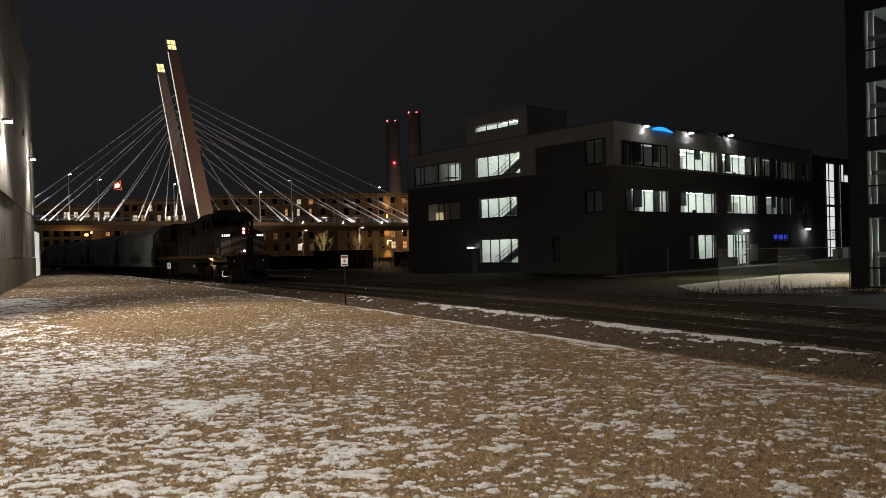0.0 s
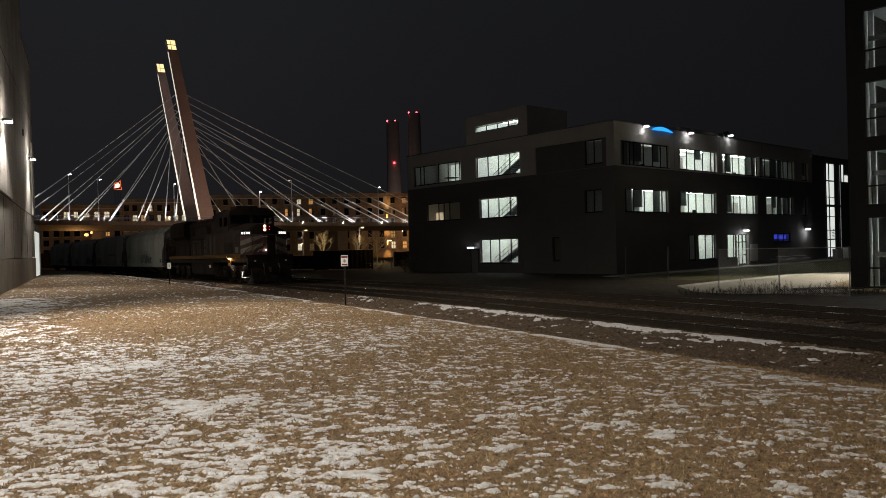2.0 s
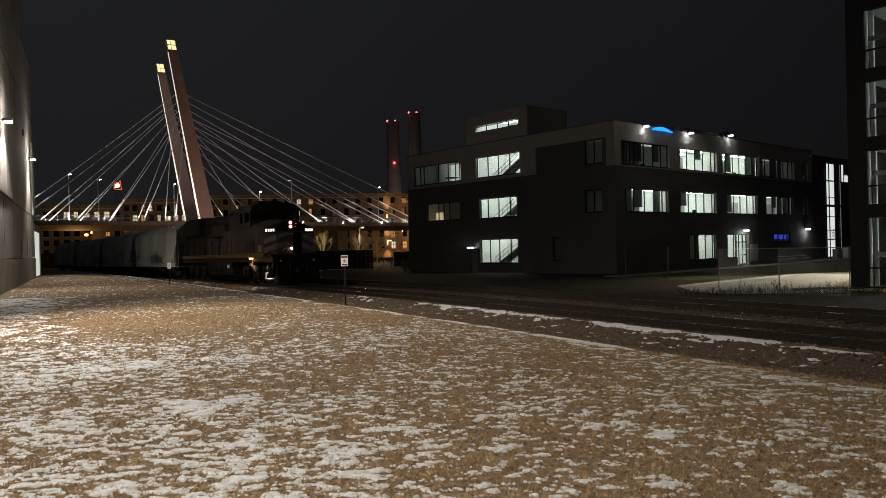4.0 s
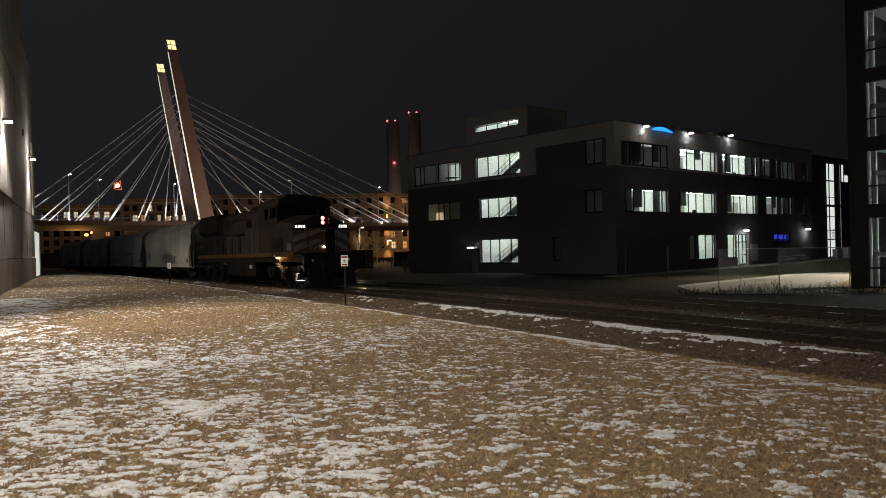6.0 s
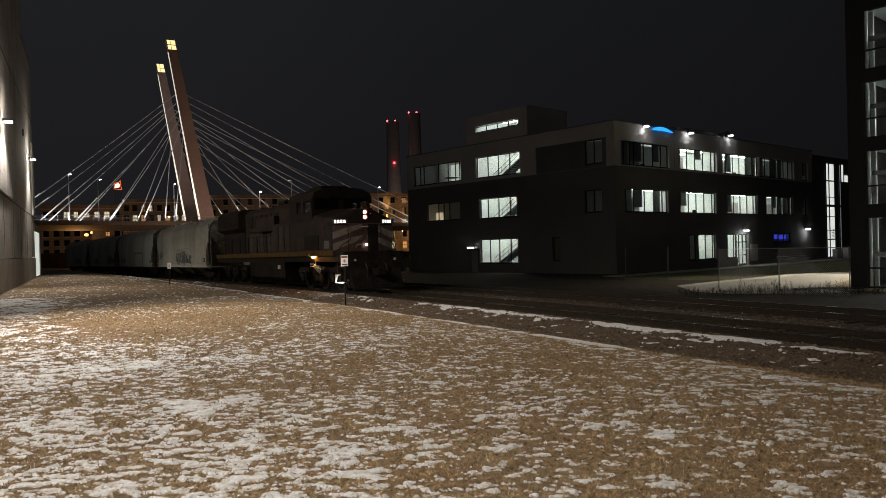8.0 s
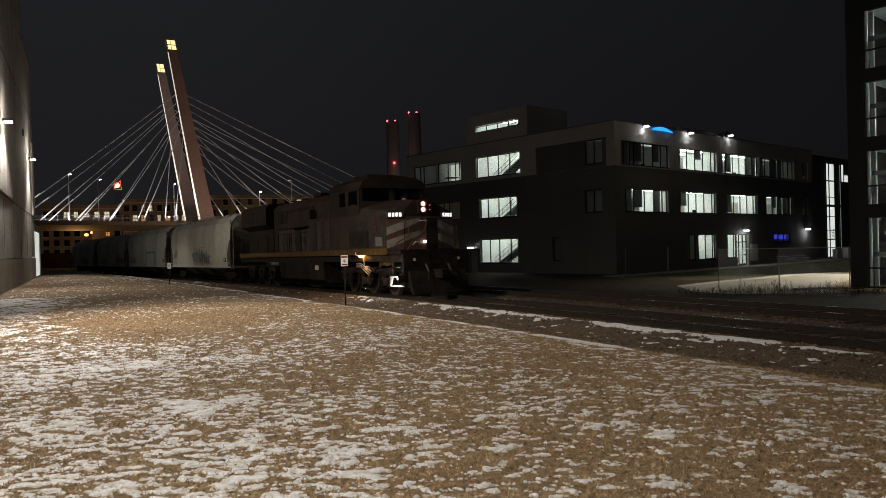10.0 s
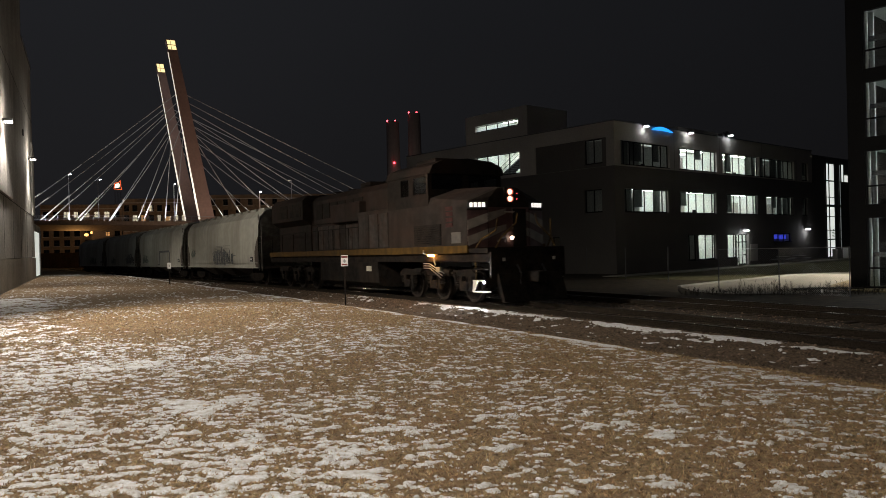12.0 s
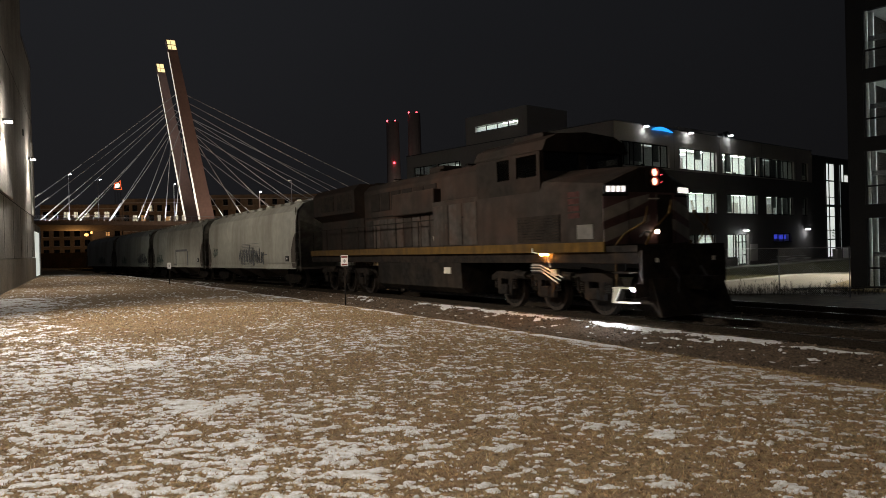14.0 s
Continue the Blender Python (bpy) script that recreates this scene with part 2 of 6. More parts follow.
M_LOCODOOR = mat("worn_grey_door_paint", (0.042, 0.037, 0.034), 0.7, grain=4, vary=0.3, stain=0.7, stain_scale=1.3, bump=0.1, stain_colour=(0.05, 0.028, 0.02), streak=0.6, streak_scale=3, spec=0.04, per_piece=0.35)
M_LOCOTOP = mat("black_loco_paint", (0.016, 0.0135, 0.012), 0.7, 0.0, grain=4, vary=0.3, stain=0.5, stain_scale=0.6, stain_colour=(0.04, 0.024, 0.018), spec=0.04)
M_TANK = mat("grimy_black_tank_paint", (0.0135, 0.012, 0.011), 0.8, 0.0, grain=5, vary=0.5, stain=0.6, stain_scale=1.2, stain_colour=(0.04, 0.03, 0.023), streak=0.6, streak_scale=2.5, spec=0.04)
M_NOSE = mat("dark_red_nose_paint", (0.065, 0.03, 0.027), 0.5, 0.0, grain=5, vary=0.3, stain=0.5, stain_scale=1.0)
M_YELLOW = mat("yellow_sill_paint", (0.088, 0.050, 0.011), 0.75, grain=4, vary=0.25, stain=0.95, stain_scale=0.45, stain_colour=(0.055, 0.036, 0.017), streak=0.7, streak_scale=4, streak_colour=(0.04, 0.025, 0.012), spec=0.08)
M_CREAM = mat("cream_paint", (0.55, 0.52, 0.44), 0.6, grain=4, vary=0.1, stain=0.3, stain_scale=1.5)
M_CREAM2 = mat("dull_cream_paint", (0.19, 0.168, 0.142), 0.6, grain=4, vary=0.2, stain=0.5, stain_scale=1.5)
# red of the sign bars; also colours the headlights' painted halo
M_RED = mat("faded_red_paint_and_halo", (0.20, 0.04, 0.035), 0.65, grain=6, vary=0.3, stain=0.6, stain_scale=3)
M_RED2 = mat("grimy_red_lettering", (0.046, 0.016, 0.014), 0.7, grain=8, vary=0.4, stain=0.6, stain_scale=4, spec=0.1)
M_TRUCK = mat("greasy_black_iron", (0.0118, 0.0102, 0.0094), 0.75, 0.0, grain=10, vary=0.5, stain=0.5, stain_scale=3, stain_colour=(0.04, 0.028, 0.02), spec=0.04)
M_TREAD = mat("rusty_wheel_steel", (0.03, 0.024, 0.02), 0.7, 0.0, grain=20, vary=0.4, spec=0.1)
M_HOPPER = mat("weathered_grey_hopper_paint", (0.40, 0.40, 0.355), 0.65, 0.0, grain=3, vary=0.12, stain=0.5, stain_scale=0.35, bump=0.08, stain_colour=(0.24, 0.22, 0.18), streak=0.55, streak_scale=0.9, streak_colour=(0.17, 0.15, 0.11))
M_HOPEND = mat("grimy_hopper_end_paint", (0.17, 0.16, 0.135), 0.8, grain=5, vary=0.35, stain=0.7, stain_scale=1.4, stain_colour=(0.07, 0.05, 0.038), streak=0.6, streak_scale=3)
# rust of platforms and chutes; also the painted shade of the end bays
M_HOPDARK = mat("hopper_rust_and_bay_shade", (0.07, 0.055, 0.045), 0.85, grain=8, vary=0.3, stain=0.4, stain_scale=2)
M_GRAF1 = mat("graffiti_blue_grey", (0.10, 0.105, 0.115), 0.6, grain=9, vary=0.5)
M_GRAF2 = mat("graffiti_green_grey", (0.12, 0.15, 0.13), 0.6, grain=5, vary=0.4)
M_WHITE = mat("white_sign_paint", (0.75, 0.75, 0.74), 0.5, grain=8, vary=0.04, bump=0)
M_BLACKP = mat("black_print", (0.02, 0.02, 0.02), 0.6, grain=8, vary=0.1, bump=0)
M_GLASS = glass("clear_glass", (0.82, 0.85, 0.84))
M_CABGLASS = glass("tinted_cab_glass", (0.80, 0.81, 0.80), 0.06)
M_DGLASS = glass("smoked_glass", (0.12, 0.13, 0.14), 0.12)
G_TUBE = glow("ceiling_tube", (0.95, 1.0, 0.94), 20.0)
G_TUBE_DIM = glow("ceiling_tube_dim", (0.95, 1.0, 0.96), 5.0)
G_TUBE_LOW = glow("ceiling_tube_low", (0.95, 1.0, 0.96), 0.7)
G_WARM_LOW = glow("warm_room_lamp", (1.0, 0.74, 0.48), 0.8)
G_PACK = glow("lamp_lens", (1.0, 0.90, 0.76), 60.0)
G_SOD = glow("sodium_lens", (1.0, 0.50, 0.15), 2.6)
G_DECKL = glow("deck_lamp_lens", (1.0, 0.86, 0.66), 6.0)
G_LED = glow("white_led_lens", (0.92, 0.96, 1.0), 40.0)
G_STRIP = glow("pylon_light_strip", (1.0, 0.86, 0.70), 0.85)
G_CROWN = glow("pylon_crown_light", (1.0, 0.78, 0.36), 1.3)
G_BLUE = glow("blue_sign_light", (0.02, 0.30, 1.0), 1.6)
G_REDL = glow("red_beacon", (1.0, 0.06, 0.08), 7.0)
G_SIGNW = glow("far_sign_white", (1.0, 0.80, 0.66), 2.2)
G_SIGNR = glow("far_sign_red", (1.0, 0.13, 0.03), 1.6)
G_HEAD = glow("headlight", (1.0, 0.34, 0.22), 6.0)
G_BOARD = glow("number_board_light", (1.0, 0.93, 0.85), 1.5)
G_DITCH = glow("step_light", (0.85, 0.92, 1.0), 800.0)
G_TRUCKL = glow("truck_light", (1.0, 0.38, 0.06), 260.0)
G_NOSEL = glow("nose_lamp", (1.0, 0.80, 0.62), 12.0)
G_SCREEN = glow("blue_screen", (0.08, 0.10, 1.0), 0.7)
# emission standing in for light that falls on a door and a wall
G_LITFACE = glow("glow_for_lit_surface", (0.95, 1.0, 0.90), 0.62)


# ---- mesh helpers ----
def box(bm, x0, x1, y0, y1, z0, z1, m=None):
    vs = [bm.verts.new((x, y, z)) for x in (x0, x1) for y in (y0, y1) for z in (z0, z1)]
    for f in ((0, 1, 3, 2), (4, 6, 7, 5), (0, 4, 5, 1), (2, 3, 7, 6), (0, 2, 6, 4), (1, 5, 7, 3)):
        bm.faces.new([vs[i] for i in f])
    if m is not None:
        for v in vs:
            v.co = m @ v.co
    return vs


def bevelled(x0, x1, y0, y1, z0, z1, r=0.03, seg=2):
    bm = bmesh.new()
    box(bm, x0, x1, y0, y1, z0, z1)
    bmesh.ops.bevel(bm, geom=bm.edges[:], offset=r, segments=seg, affect="EDGES", profile=0.6)
    return bm


def tube(bm, pts, r, sides=6, r_end=None):
    """A round bar along points, tapering to r_end."""
    rings = []
    for i, p in enumerate(pts):
        p = Vector(p)
        a, b = Vector(pts[max(0, i - 1)]), Vector(pts[min(len(pts) - 1, i + 1)])
        d = (b - a).normalized()
        s = d.cross(Vector((0, 0, 1)))
        s = s.normalized() if s.length > 1e-3 else Vector((1, 0, 0))
        t = d.cross(s)
        rr = r if r_end is None else r + (r_end - r) * i / max(1, len(pts) - 1)
        rings.append([bm.verts.new(p + (s * math.cos(k * 2 * math.pi / sides) + t * math.sin(k * 2 * math.pi / sides)) * rr) for k in range(sides)])
    for A, B in zip(rings, rings[1:]):
        for k in range(sides):
            bm.faces.new((A[k], A[(k + 1) % sides], B[(k + 1) % sides], B[k]))
    bm.faces.new(rings[0][::-1])
    bm.faces.new(rings[-1])


def prism(bm, outline, axis, a, b):
    """An outline of (p, q) pairs pushed along an axis from a to b."""
    def at(p, q, v):
        return {"x": (v, p, q), "y": (p, v, q), "z": (p, q, v)}[axis]
    A = [bm.verts.new(at(p, q, a)) for p, q in outline]
    B = [bm.verts.new(at(p, q, b)) for p, q in outline]
    n = len(outline)
    for i in range(n):
        bm.faces.new((A[i], A[(i + 1) % n], B[(i + 1) % n], B[i]))
    bm.faces.new(A[::-1])
    bm.faces.new(B)
    bmesh.ops.recalc_face_normals(bm, faces=bm.faces)


def disc(bm, c, axis, r, depth, sides=20):
    ring = [(math.cos(k * 2 * math.pi / sides) * r, math.sin(k * 2 * math.pi / sides) * r) for k in range(sides)]
    if axis == "y":
        prism(bm, [(c[0] + p, c[2] + q) for p, q in ring], "y", c[1], c[1] + depth)
    elif axis == "x":
        prism(bm, [(c[1] + p, c[2] + q) for p, q in ring], "x", c[0], c[0] + depth)
    else:
        prism(bm, [(c[0] + p, c[1] + q) for p, q in ring], "z", c[2], c[2] + depth)


def holed(bm, along, a0, a1, z0, z1, t0, t1, holes):
    """One wall along x or y, from thickness t0 to t1, with openings (a, a, z, z) cut through it."""
    us = sorted({a0, a1, *[min(max(h[i], a0), a1) for h in holes for i in (0, 1)]})
    zs = sorted({z0, z1, *[min(max(h[i], z0), z1) for h in holes for i in (2, 3)]})
    nu, nz = len(us) - 1, len(zs) - 1
    full = {(i, j) for i in range(nu) for j in range(nz)
            if not any(h[0] < (us[i] + us[i + 1]) / 2 < h[1] and h[2] < (zs[j] + zs[j + 1]) / 2 < h[3] for h in holes)}
    made = {}

    def v(i, j, k):
        if (i, j, k) not in made:
            t = (t0, t1)[k]
            made[i, j, k] = bm.verts.new((us[i], t, zs[j]) if along == "x" else (t, us[i], zs[j]))
        return made[i, j, k]
    for i, j in full:
        for k in (0, 1):
            bm.faces.new((v(i, j, k), v(i + 1, j, k), v(i + 1, j + 1, k), v(i, j + 1, k)))
        for (di, dj), (a, b) in (((-1, 0), ((0, 0), (0, 1))), ((1, 0), ((1, 0), (1, 1))), ((0, -1), ((0, 0), (1, 0))), ((0, 1), ((0, 1), (1, 1)))):
            if (i + di, j + dj) not in full:
                p, q = (i + a[0], j + a[1]), (i + b[0], j + b[1])
                bm.faces.new((v(*p, 0), v(*q, 0), v(*q, 1), v(*p, 1)))


def finish(name, bm, material, smooth=False):
    bmesh.ops.recalc_face_normals(bm, faces=bm.faces)
    me = bpy.data.meshes.new(name)
    bm.to_mesh(me)
    bm.free()
    for m in (material if isinstance(material, (list, tuple)) else [material]):
        me.materials.append(m)
    if smooth:
        for p in me.polygons:
            p.use_smooth = True
    return me


def part(name, bm, material, parent, label="", smooth=False):
    """One mesh object under a thing or a part."""
    ob = new(name, finish(name, bm, material, smooth))
    ob.parent = parent
    return tagged(ob, label) if label else ob


def piece(name, mesh, parent, m):
    ob = new(name, mesh)
    ob.parent = parent
    ob.matrix_basis = m
    return ob


def solid(name, bm, material, m=None, smooth=False, **tags):
    """A top-level thing of one mesh."""
    ob = new(name, finish(name, bm, material, smooth))
    if m is not None:
        ob.matrix_world = m
    return tagged(ob, **tags)


def thing(name, m, **tags):
    ob = new(name)
    ob.empty_display_size = 0.3
    ob.matrix_world = m
    return tagged(ob, **tags)


def boxpart(name, b, material, parent, label="", r=0.0):
    if r:
        return part(name, bevelled(*b, r=r), material, parent, label)
    bm = bmesh.new()
    box(bm, *b)
    return part(name, bm, material, parent, label)


# smooth value noise on arrays
_rng = np.random.RandomState(7)
_tab = _rng.rand(256, 256)


def vnoise(x, y):
    xi, yi = np.floor(x).astype(int), np.floor(y).astype(int)
    fx, fy = x - xi, y - yi
    fx, fy = fx * fx * (3 - 2 * fx), fy * fy * (3 - 2 * fy)
    a, b = _tab[xi % 256, yi % 256], _tab[(xi + 1) % 256, yi % 256]
    c, d = _tab[xi % 256, (yi + 1) % 256], _tab[(xi + 1) % 256, (yi + 1) % 256]
    return (a * (1 - fx) + b * fx) * (1 - fy) + (c * (1 - fx) + d * fx) * fy


def fbm(x, y, n=4):
    v, amp, tot = 0, 1.0, 0
    for i in range(n):
        v = v + amp * vnoise(x * 2 ** i + 17.3 * i, y * 2 ** i + 5.1 * i)
        tot += amp
        amp *= 0.5
    return v / tot


def track_coords(x, y):
    u = x * TD.x + y * TD.y
    p = x * TN.x + y * TN.y
    return u, p + np.maximum(0, u - CURVE_U) ** 2 / (2 * CURVE_R)


P_KNOTS = (-400, 5.5, 8.9, 9.8, 10.7, 11.3, 11.9, 12.2, 18.9, 21.5, 26.0, 4000)
Z_KNOTS = (0.13, 0.13, 0.0, -0.15, -0.15, -0.06, -0.06, -0.17, -0.17, -0.75, -1.0, -1.0)


def ground_z(x, y):
    u, p = track_coords(x, y)
    z = np.interp(p, P_KNOTS, Z_KNOTS) + grade(u) * np.interp(p, (9.0, 10.7, 19.5, 25.0), (0, 1, 1, 0))
    return z + 0.05 * (fbm(x * 0.25, y * 0.25, 3) - 0.5) * (p < 11)


# ---- ground ----
def sheet(name, xs, ys, zfun, material):
    X, Y = np.meshgrid(xs, ys)
    Z = zfun(X, Y)
    nx, ny = len(xs), len(ys)
    i = np.arange((nx - 1) * (ny - 1))
    a = (i // (nx - 1)) * nx + i % (nx - 1)
    faces = np.stack([a, a + 1, a + nx + 1, a + nx], 1)
    me = bpy.data.meshes.new(name)
    me.from_pydata(np.stack([X.ravel(), Y.ravel(), Z.ravel()], 1).tolist(), [], faces.tolist())
    for m in material:
        me.materials.append(m)
    return new(name, me), X, Y, faces


gx = np.concatenate([-np.geomspace(2500, 45, 22), np.arange(-44, 44, 0.3), np.geomspace(45, 2500, 22)])
gy = np.concatenate([-np.geomspace(600, 6, 12), np.arange(-5, 90, 0.3), np.geomspace(91, 3000, 24)])
ground, GX, GY, gf = sheet("ground", gx, gy, ground_z, (M_GRASS, M_BALLAST, M_EARTH, M_DIMBED))
cx = GX.ravel()[gf].mean(1)
cy = GY.ravel()[gf].mean(1)
cu, cp = track_coords(cx, cy)
wob = 0.35 * (fbm(cx * 0.8, cy * 0.8, 2) - 0.5)
# past 12.2 m the bed takes the darker ballast, a painted light falloff
idx = np.where(cp + wob < 9.1, 0, np.where(cp < 12.2, 1, np.where(cp < 20.5, 3, 2))).astype(np.int32)
ground.data.polygons.foreach_set("material_index", idx)
ground.data.polygons.foreach_set("use_smooth", np.ones(len(idx), dtype=bool))
tagged(ground, "dry brown winter grass falling to a ballasted railway bed", "ground", kind="structure")

# ---- snow: thin broken sheet lying in the grass ----
SNOW_HEAPS = ((-2.65, 7.95, 0.36), (-2.35, 8.25, 0.30), (-2.55, 7.6, 0.24), (-3.0, 8.2, 0.2), (-0.86, 6.06, 0.17), (-0.64, 5.4, 0.2), (-1.5, 5.25, 0.2), (0.42, 6.0, 0.13), (1.62, 6.72, 0.15), (1.36, 6.66, 0.13), (1.84, 6.27, 0.13), (2.3, 7.4, 0.10), (1.5, 5.0, 0.12), (2.3, 4.9, 0.1), (4.39, 8.8, 0.2), (4.93, 8.45, 0.22), (4.15, 9.3, 0.14), (-32.0, 63.5, 1.3))


def snow_cover(x, y):
    """How much snow lies at a place: above 0 it covers the grass."""
    u, p = track_coords(x, y)
    r = np.hypot(x, y)
    fine = 0.40 * fbm(x * 7.5 + 1.6 * y, y * 12.0 - 0.8 * x, 2) + 0.36 * fbm(x * 18 + 3 + 2 * y, y * 29, 2) + 0.24 * fbm(x * 41, y * 55 + 7, 2)
    mid = fbm(x * 0.55 + 9, y * 0.55 + 4, 3)
    left = np.clip((-x / np.maximum(y, 1) + 0.02) * 2.4, 0, 1) * np.clip((17 - r) / 5, 0, 1)
    near = np.clip((9 - r) / 5, 0, 1)
    right = np.clip((x / np.maximum(y, 1) - 0.05) * 2.5, 0, 1) * np.clip((16 - r) / 6, 0, 1)
    far = np.clip((r - 11) / 8, 0, 1)
    c = fine - (0.594 - 0.070 * left - 0.010 * near + 0.014 * right + 0.045 * far - 0.17 * (mid - 0.5))
    for hx, hy, hr in SNOW_HEAPS:
        c = np.maximum(c, 0.30 * np.exp(-(((x - hx) / (hr * 1.4)) ** 2 + ((y - hy) / (hr * 1.3)) ** 2)) - 0.20 + 0.95 * (fine - 0.5))
    strip = 0.13 * np.exp(-((p - 11.58 - 0.22 * (fbm(u * 0.7, u * 0 + 2, 2) - 0.5)) / 0.20) ** 4) * np.clip((24 - u) / 5, 0, 1)
    gaps = np.clip((fbm(u * 0.42 + 3.1, u * 0 + 5, 2) - 0.47) * 9, -1, 0)
    edge = 0.07 * gaps + 0.12 * np.exp(-((p - 8.85 - 0.8 * (fbm(u * 0.9, u * 0 + 8, 3) - 0.5)) / 0.15) ** 4)
    bank = 0.10 * np.exp(-((p - 10.6) / 0.9) ** 2) - 0.14
    ragged = fbm(x * 3, y * 3, 3)
    out = (x - WALL_O.x) * WN.x + (y - WALL_O.y) * WN.y
    c = np.where(out < 0.02, -0.2, c)
    c = np.maximum(c, np.where((out > 0.02) & (out < 3.6) & (r < 34), 0.07 + 0.3 * (ragged - 0.5) + 0.4 * (fine - 0.5) - 0.045 * out, -0.2))
    c = np.where(p > 8.6, -0.2, c)
    c = np.maximum(c, np.where(abs(p - 11.58) < 0.6, strip - 0.055 + 0.32 * (ragged - 0.5) + 0.1 * gaps, -0.2))
    c = np.maximum(c, np.where(abs(p - 8.9) < 0.5, edge - 0.07 + 0.42 * (ragged - 0.5), -0.2))
    c = np.maximum(c, np.where((p > 9.2) & (p < 11.4), bank + 0.55 * (fbm(x * 6, y * 5, 3) - 0.5) - 0.085, -0.2))
    return c


def build_snow():
    th = np.radians(np.concatenate([np.arange(-179.5, -41, 0.6), np.arange(-41, 41, 0.095), np.arange(41, 181, 0.6)]))
    rr = np.concatenate([np.arange(0.3, 3.6, 0.06), np.geomspace(3.7, 75, 980)])
    T, R = np.meshgrid(th, rr)
    X, Y = R * np.sin(T), R * np.cos(T)
    C = snow_cover(X, Y)
    Z = ground_z(X, Y) + np.clip(C * 0.25, -0.03, 0.012) + 0.001
    nx = len(th)
    i = np.arange((nx - 1) * (len(rr) - 1))
    a = (i // (nx - 1)) * nx + i % (nx - 1)
    F = np.stack([a, a + 1, a + nx + 1, a + nx], 1)
    F = F[C.ravel()[F].max(1) > -0.04]
    used = np.unique(F)
    remap = np.zeros(X.size, dtype=int)
    remap[used] = np.arange(len(used))
    me = bpy.data.meshes.new("snow")
    me.from_pydata(np.stack([X.ravel(), Y.ravel(), Z.ravel()], 1)[used].tolist(), [], remap[F].tolist())
    me.materials.append(M_SNOW)
    me.polygons.foreach_set("use_smooth", np.ones(len(F), dtype=bool))
    tagged(new("snow", me), "broken patches of old snow lying in the grass", "snow", kind="stuff")


def build_blades():
    """Short dead grass, thicker near by."""
    rng = np.random.RandomState(3)
    n = 660000
    th = np.radians(np.where(rng.rand(n) < 0.8, rng.uniform(-40, 40, n), rng.uniform(-180, 180, n)))
    r = np.where(rng.rand(n) < 0.94, 3.6 + 22 * rng.rand(n) ** 1.35, 4.0 * rng.rand(n) ** 0.5)
    x, y = r * np.sin(th), r * np.cos(th)
    u, p = track_coords(x, y)
    wall_gap = (x - WALL_O.x) * WN.x + (y - WALL_O.y) * WN.y
    keep = (wall_gap > 0.1) & (p + 0.9 * rng.rand(n) ** 2 * np.sign(rng.rand(n) - 0.5) < 9.1)
    x, y, r = x[keep], y[keep], r[keep]
    n = len(x)
    h = rng.uniform(0.006, 0.03, n)
    cover = snow_cover(x, y)
    h = h * np.where(cover > 0.06, 0.4, np.where(cover > 0, 0.95, 1.0))
    w = 0.0017 + 0.0005 * r
    a = rng.uniform(0, 2 * math.pi, n)
    lean = rng.uniform(0.5, 2.2, n) * h
    b = rng.uniform(0, 2 * math.pi, n)
    z = ground_z(x, y)
    v = np.empty((n, 3, 3))
    v[:, 0] = np.stack([x - w * np.cos(a), y - w * np.sin(a), z - 0.004], 1)
    v[:, 1] = np.stack([x + w * np.cos(a), y + w * np.sin(a), z - 0.004], 1)
    v[:, 2] = np.stack([x + lean * np.cos(b), y + lean * np.sin(b), z + h], 1)
    me = bpy.data.meshes.new("grass")
    me.from_pydata(v.reshape(-1, 3).tolist(), [], np.arange(3 * n).reshape(-1, 3).tolist())
    me.materials.append(M_BLADE)
    tagged(new("grass", me), "matted dead blades of brown winter grass", "grass", kind="stuff")


def build_stones():
    """Loose ballast stones beside and between the rails."""
    rng = np.random.RandomState(5)
    n = 30000
    u = rng.uniform(3, 45, n)
    p = np.concatenate([rng.uniform(9.1, 12.3, n * 2 // 3), rng.uniform(12.3, 19.2, n - n * 2 // 3)])
    x = TD.x * u + TN.x * p
    y = TD.y * u + TN.y * p
    z = ground_z(x, y) - 0.2 * (snow_cover(x, y) > -0.01)
    s = rng.uniform(0.010, 0.032, n)
    base = np.array([(1, 0, 0), (-1, 0, 0), (0, 1, 0), (0, -1, 0), (0, 0, 0.8), (0, 0, -0.6)])
    v = base[None] * s[:, None, None] * rng.uniform(0.6, 1.3, (n, 6, 1)) + rng.normal(0, 0.006, (n, 6, 3))
    v += np.stack([x, y, z + 0.008], 1)[:, None]
    f = np.array([(0, 2, 4), (2, 1, 4), (1, 3, 4), (3, 0, 4), (2, 0, 5), (1, 2, 5), (3, 1, 5), (0, 3, 5)])
    F = (f[None] + (np.arange(n) * 6)[:, None, None]).reshape(-1, 3)
    me = bpy.data.meshes.new("ballast_stones")
    me.from_pydata(v.reshape(-1, 3).tolist(), [], F.tolist())
    me.materials.append(M_STONE)
    tagged(new("ballast_stones", me), "loose brown ballast stones along the track", "ballast", kind="stuff")


build_snow()
build_blades()
build_stones()


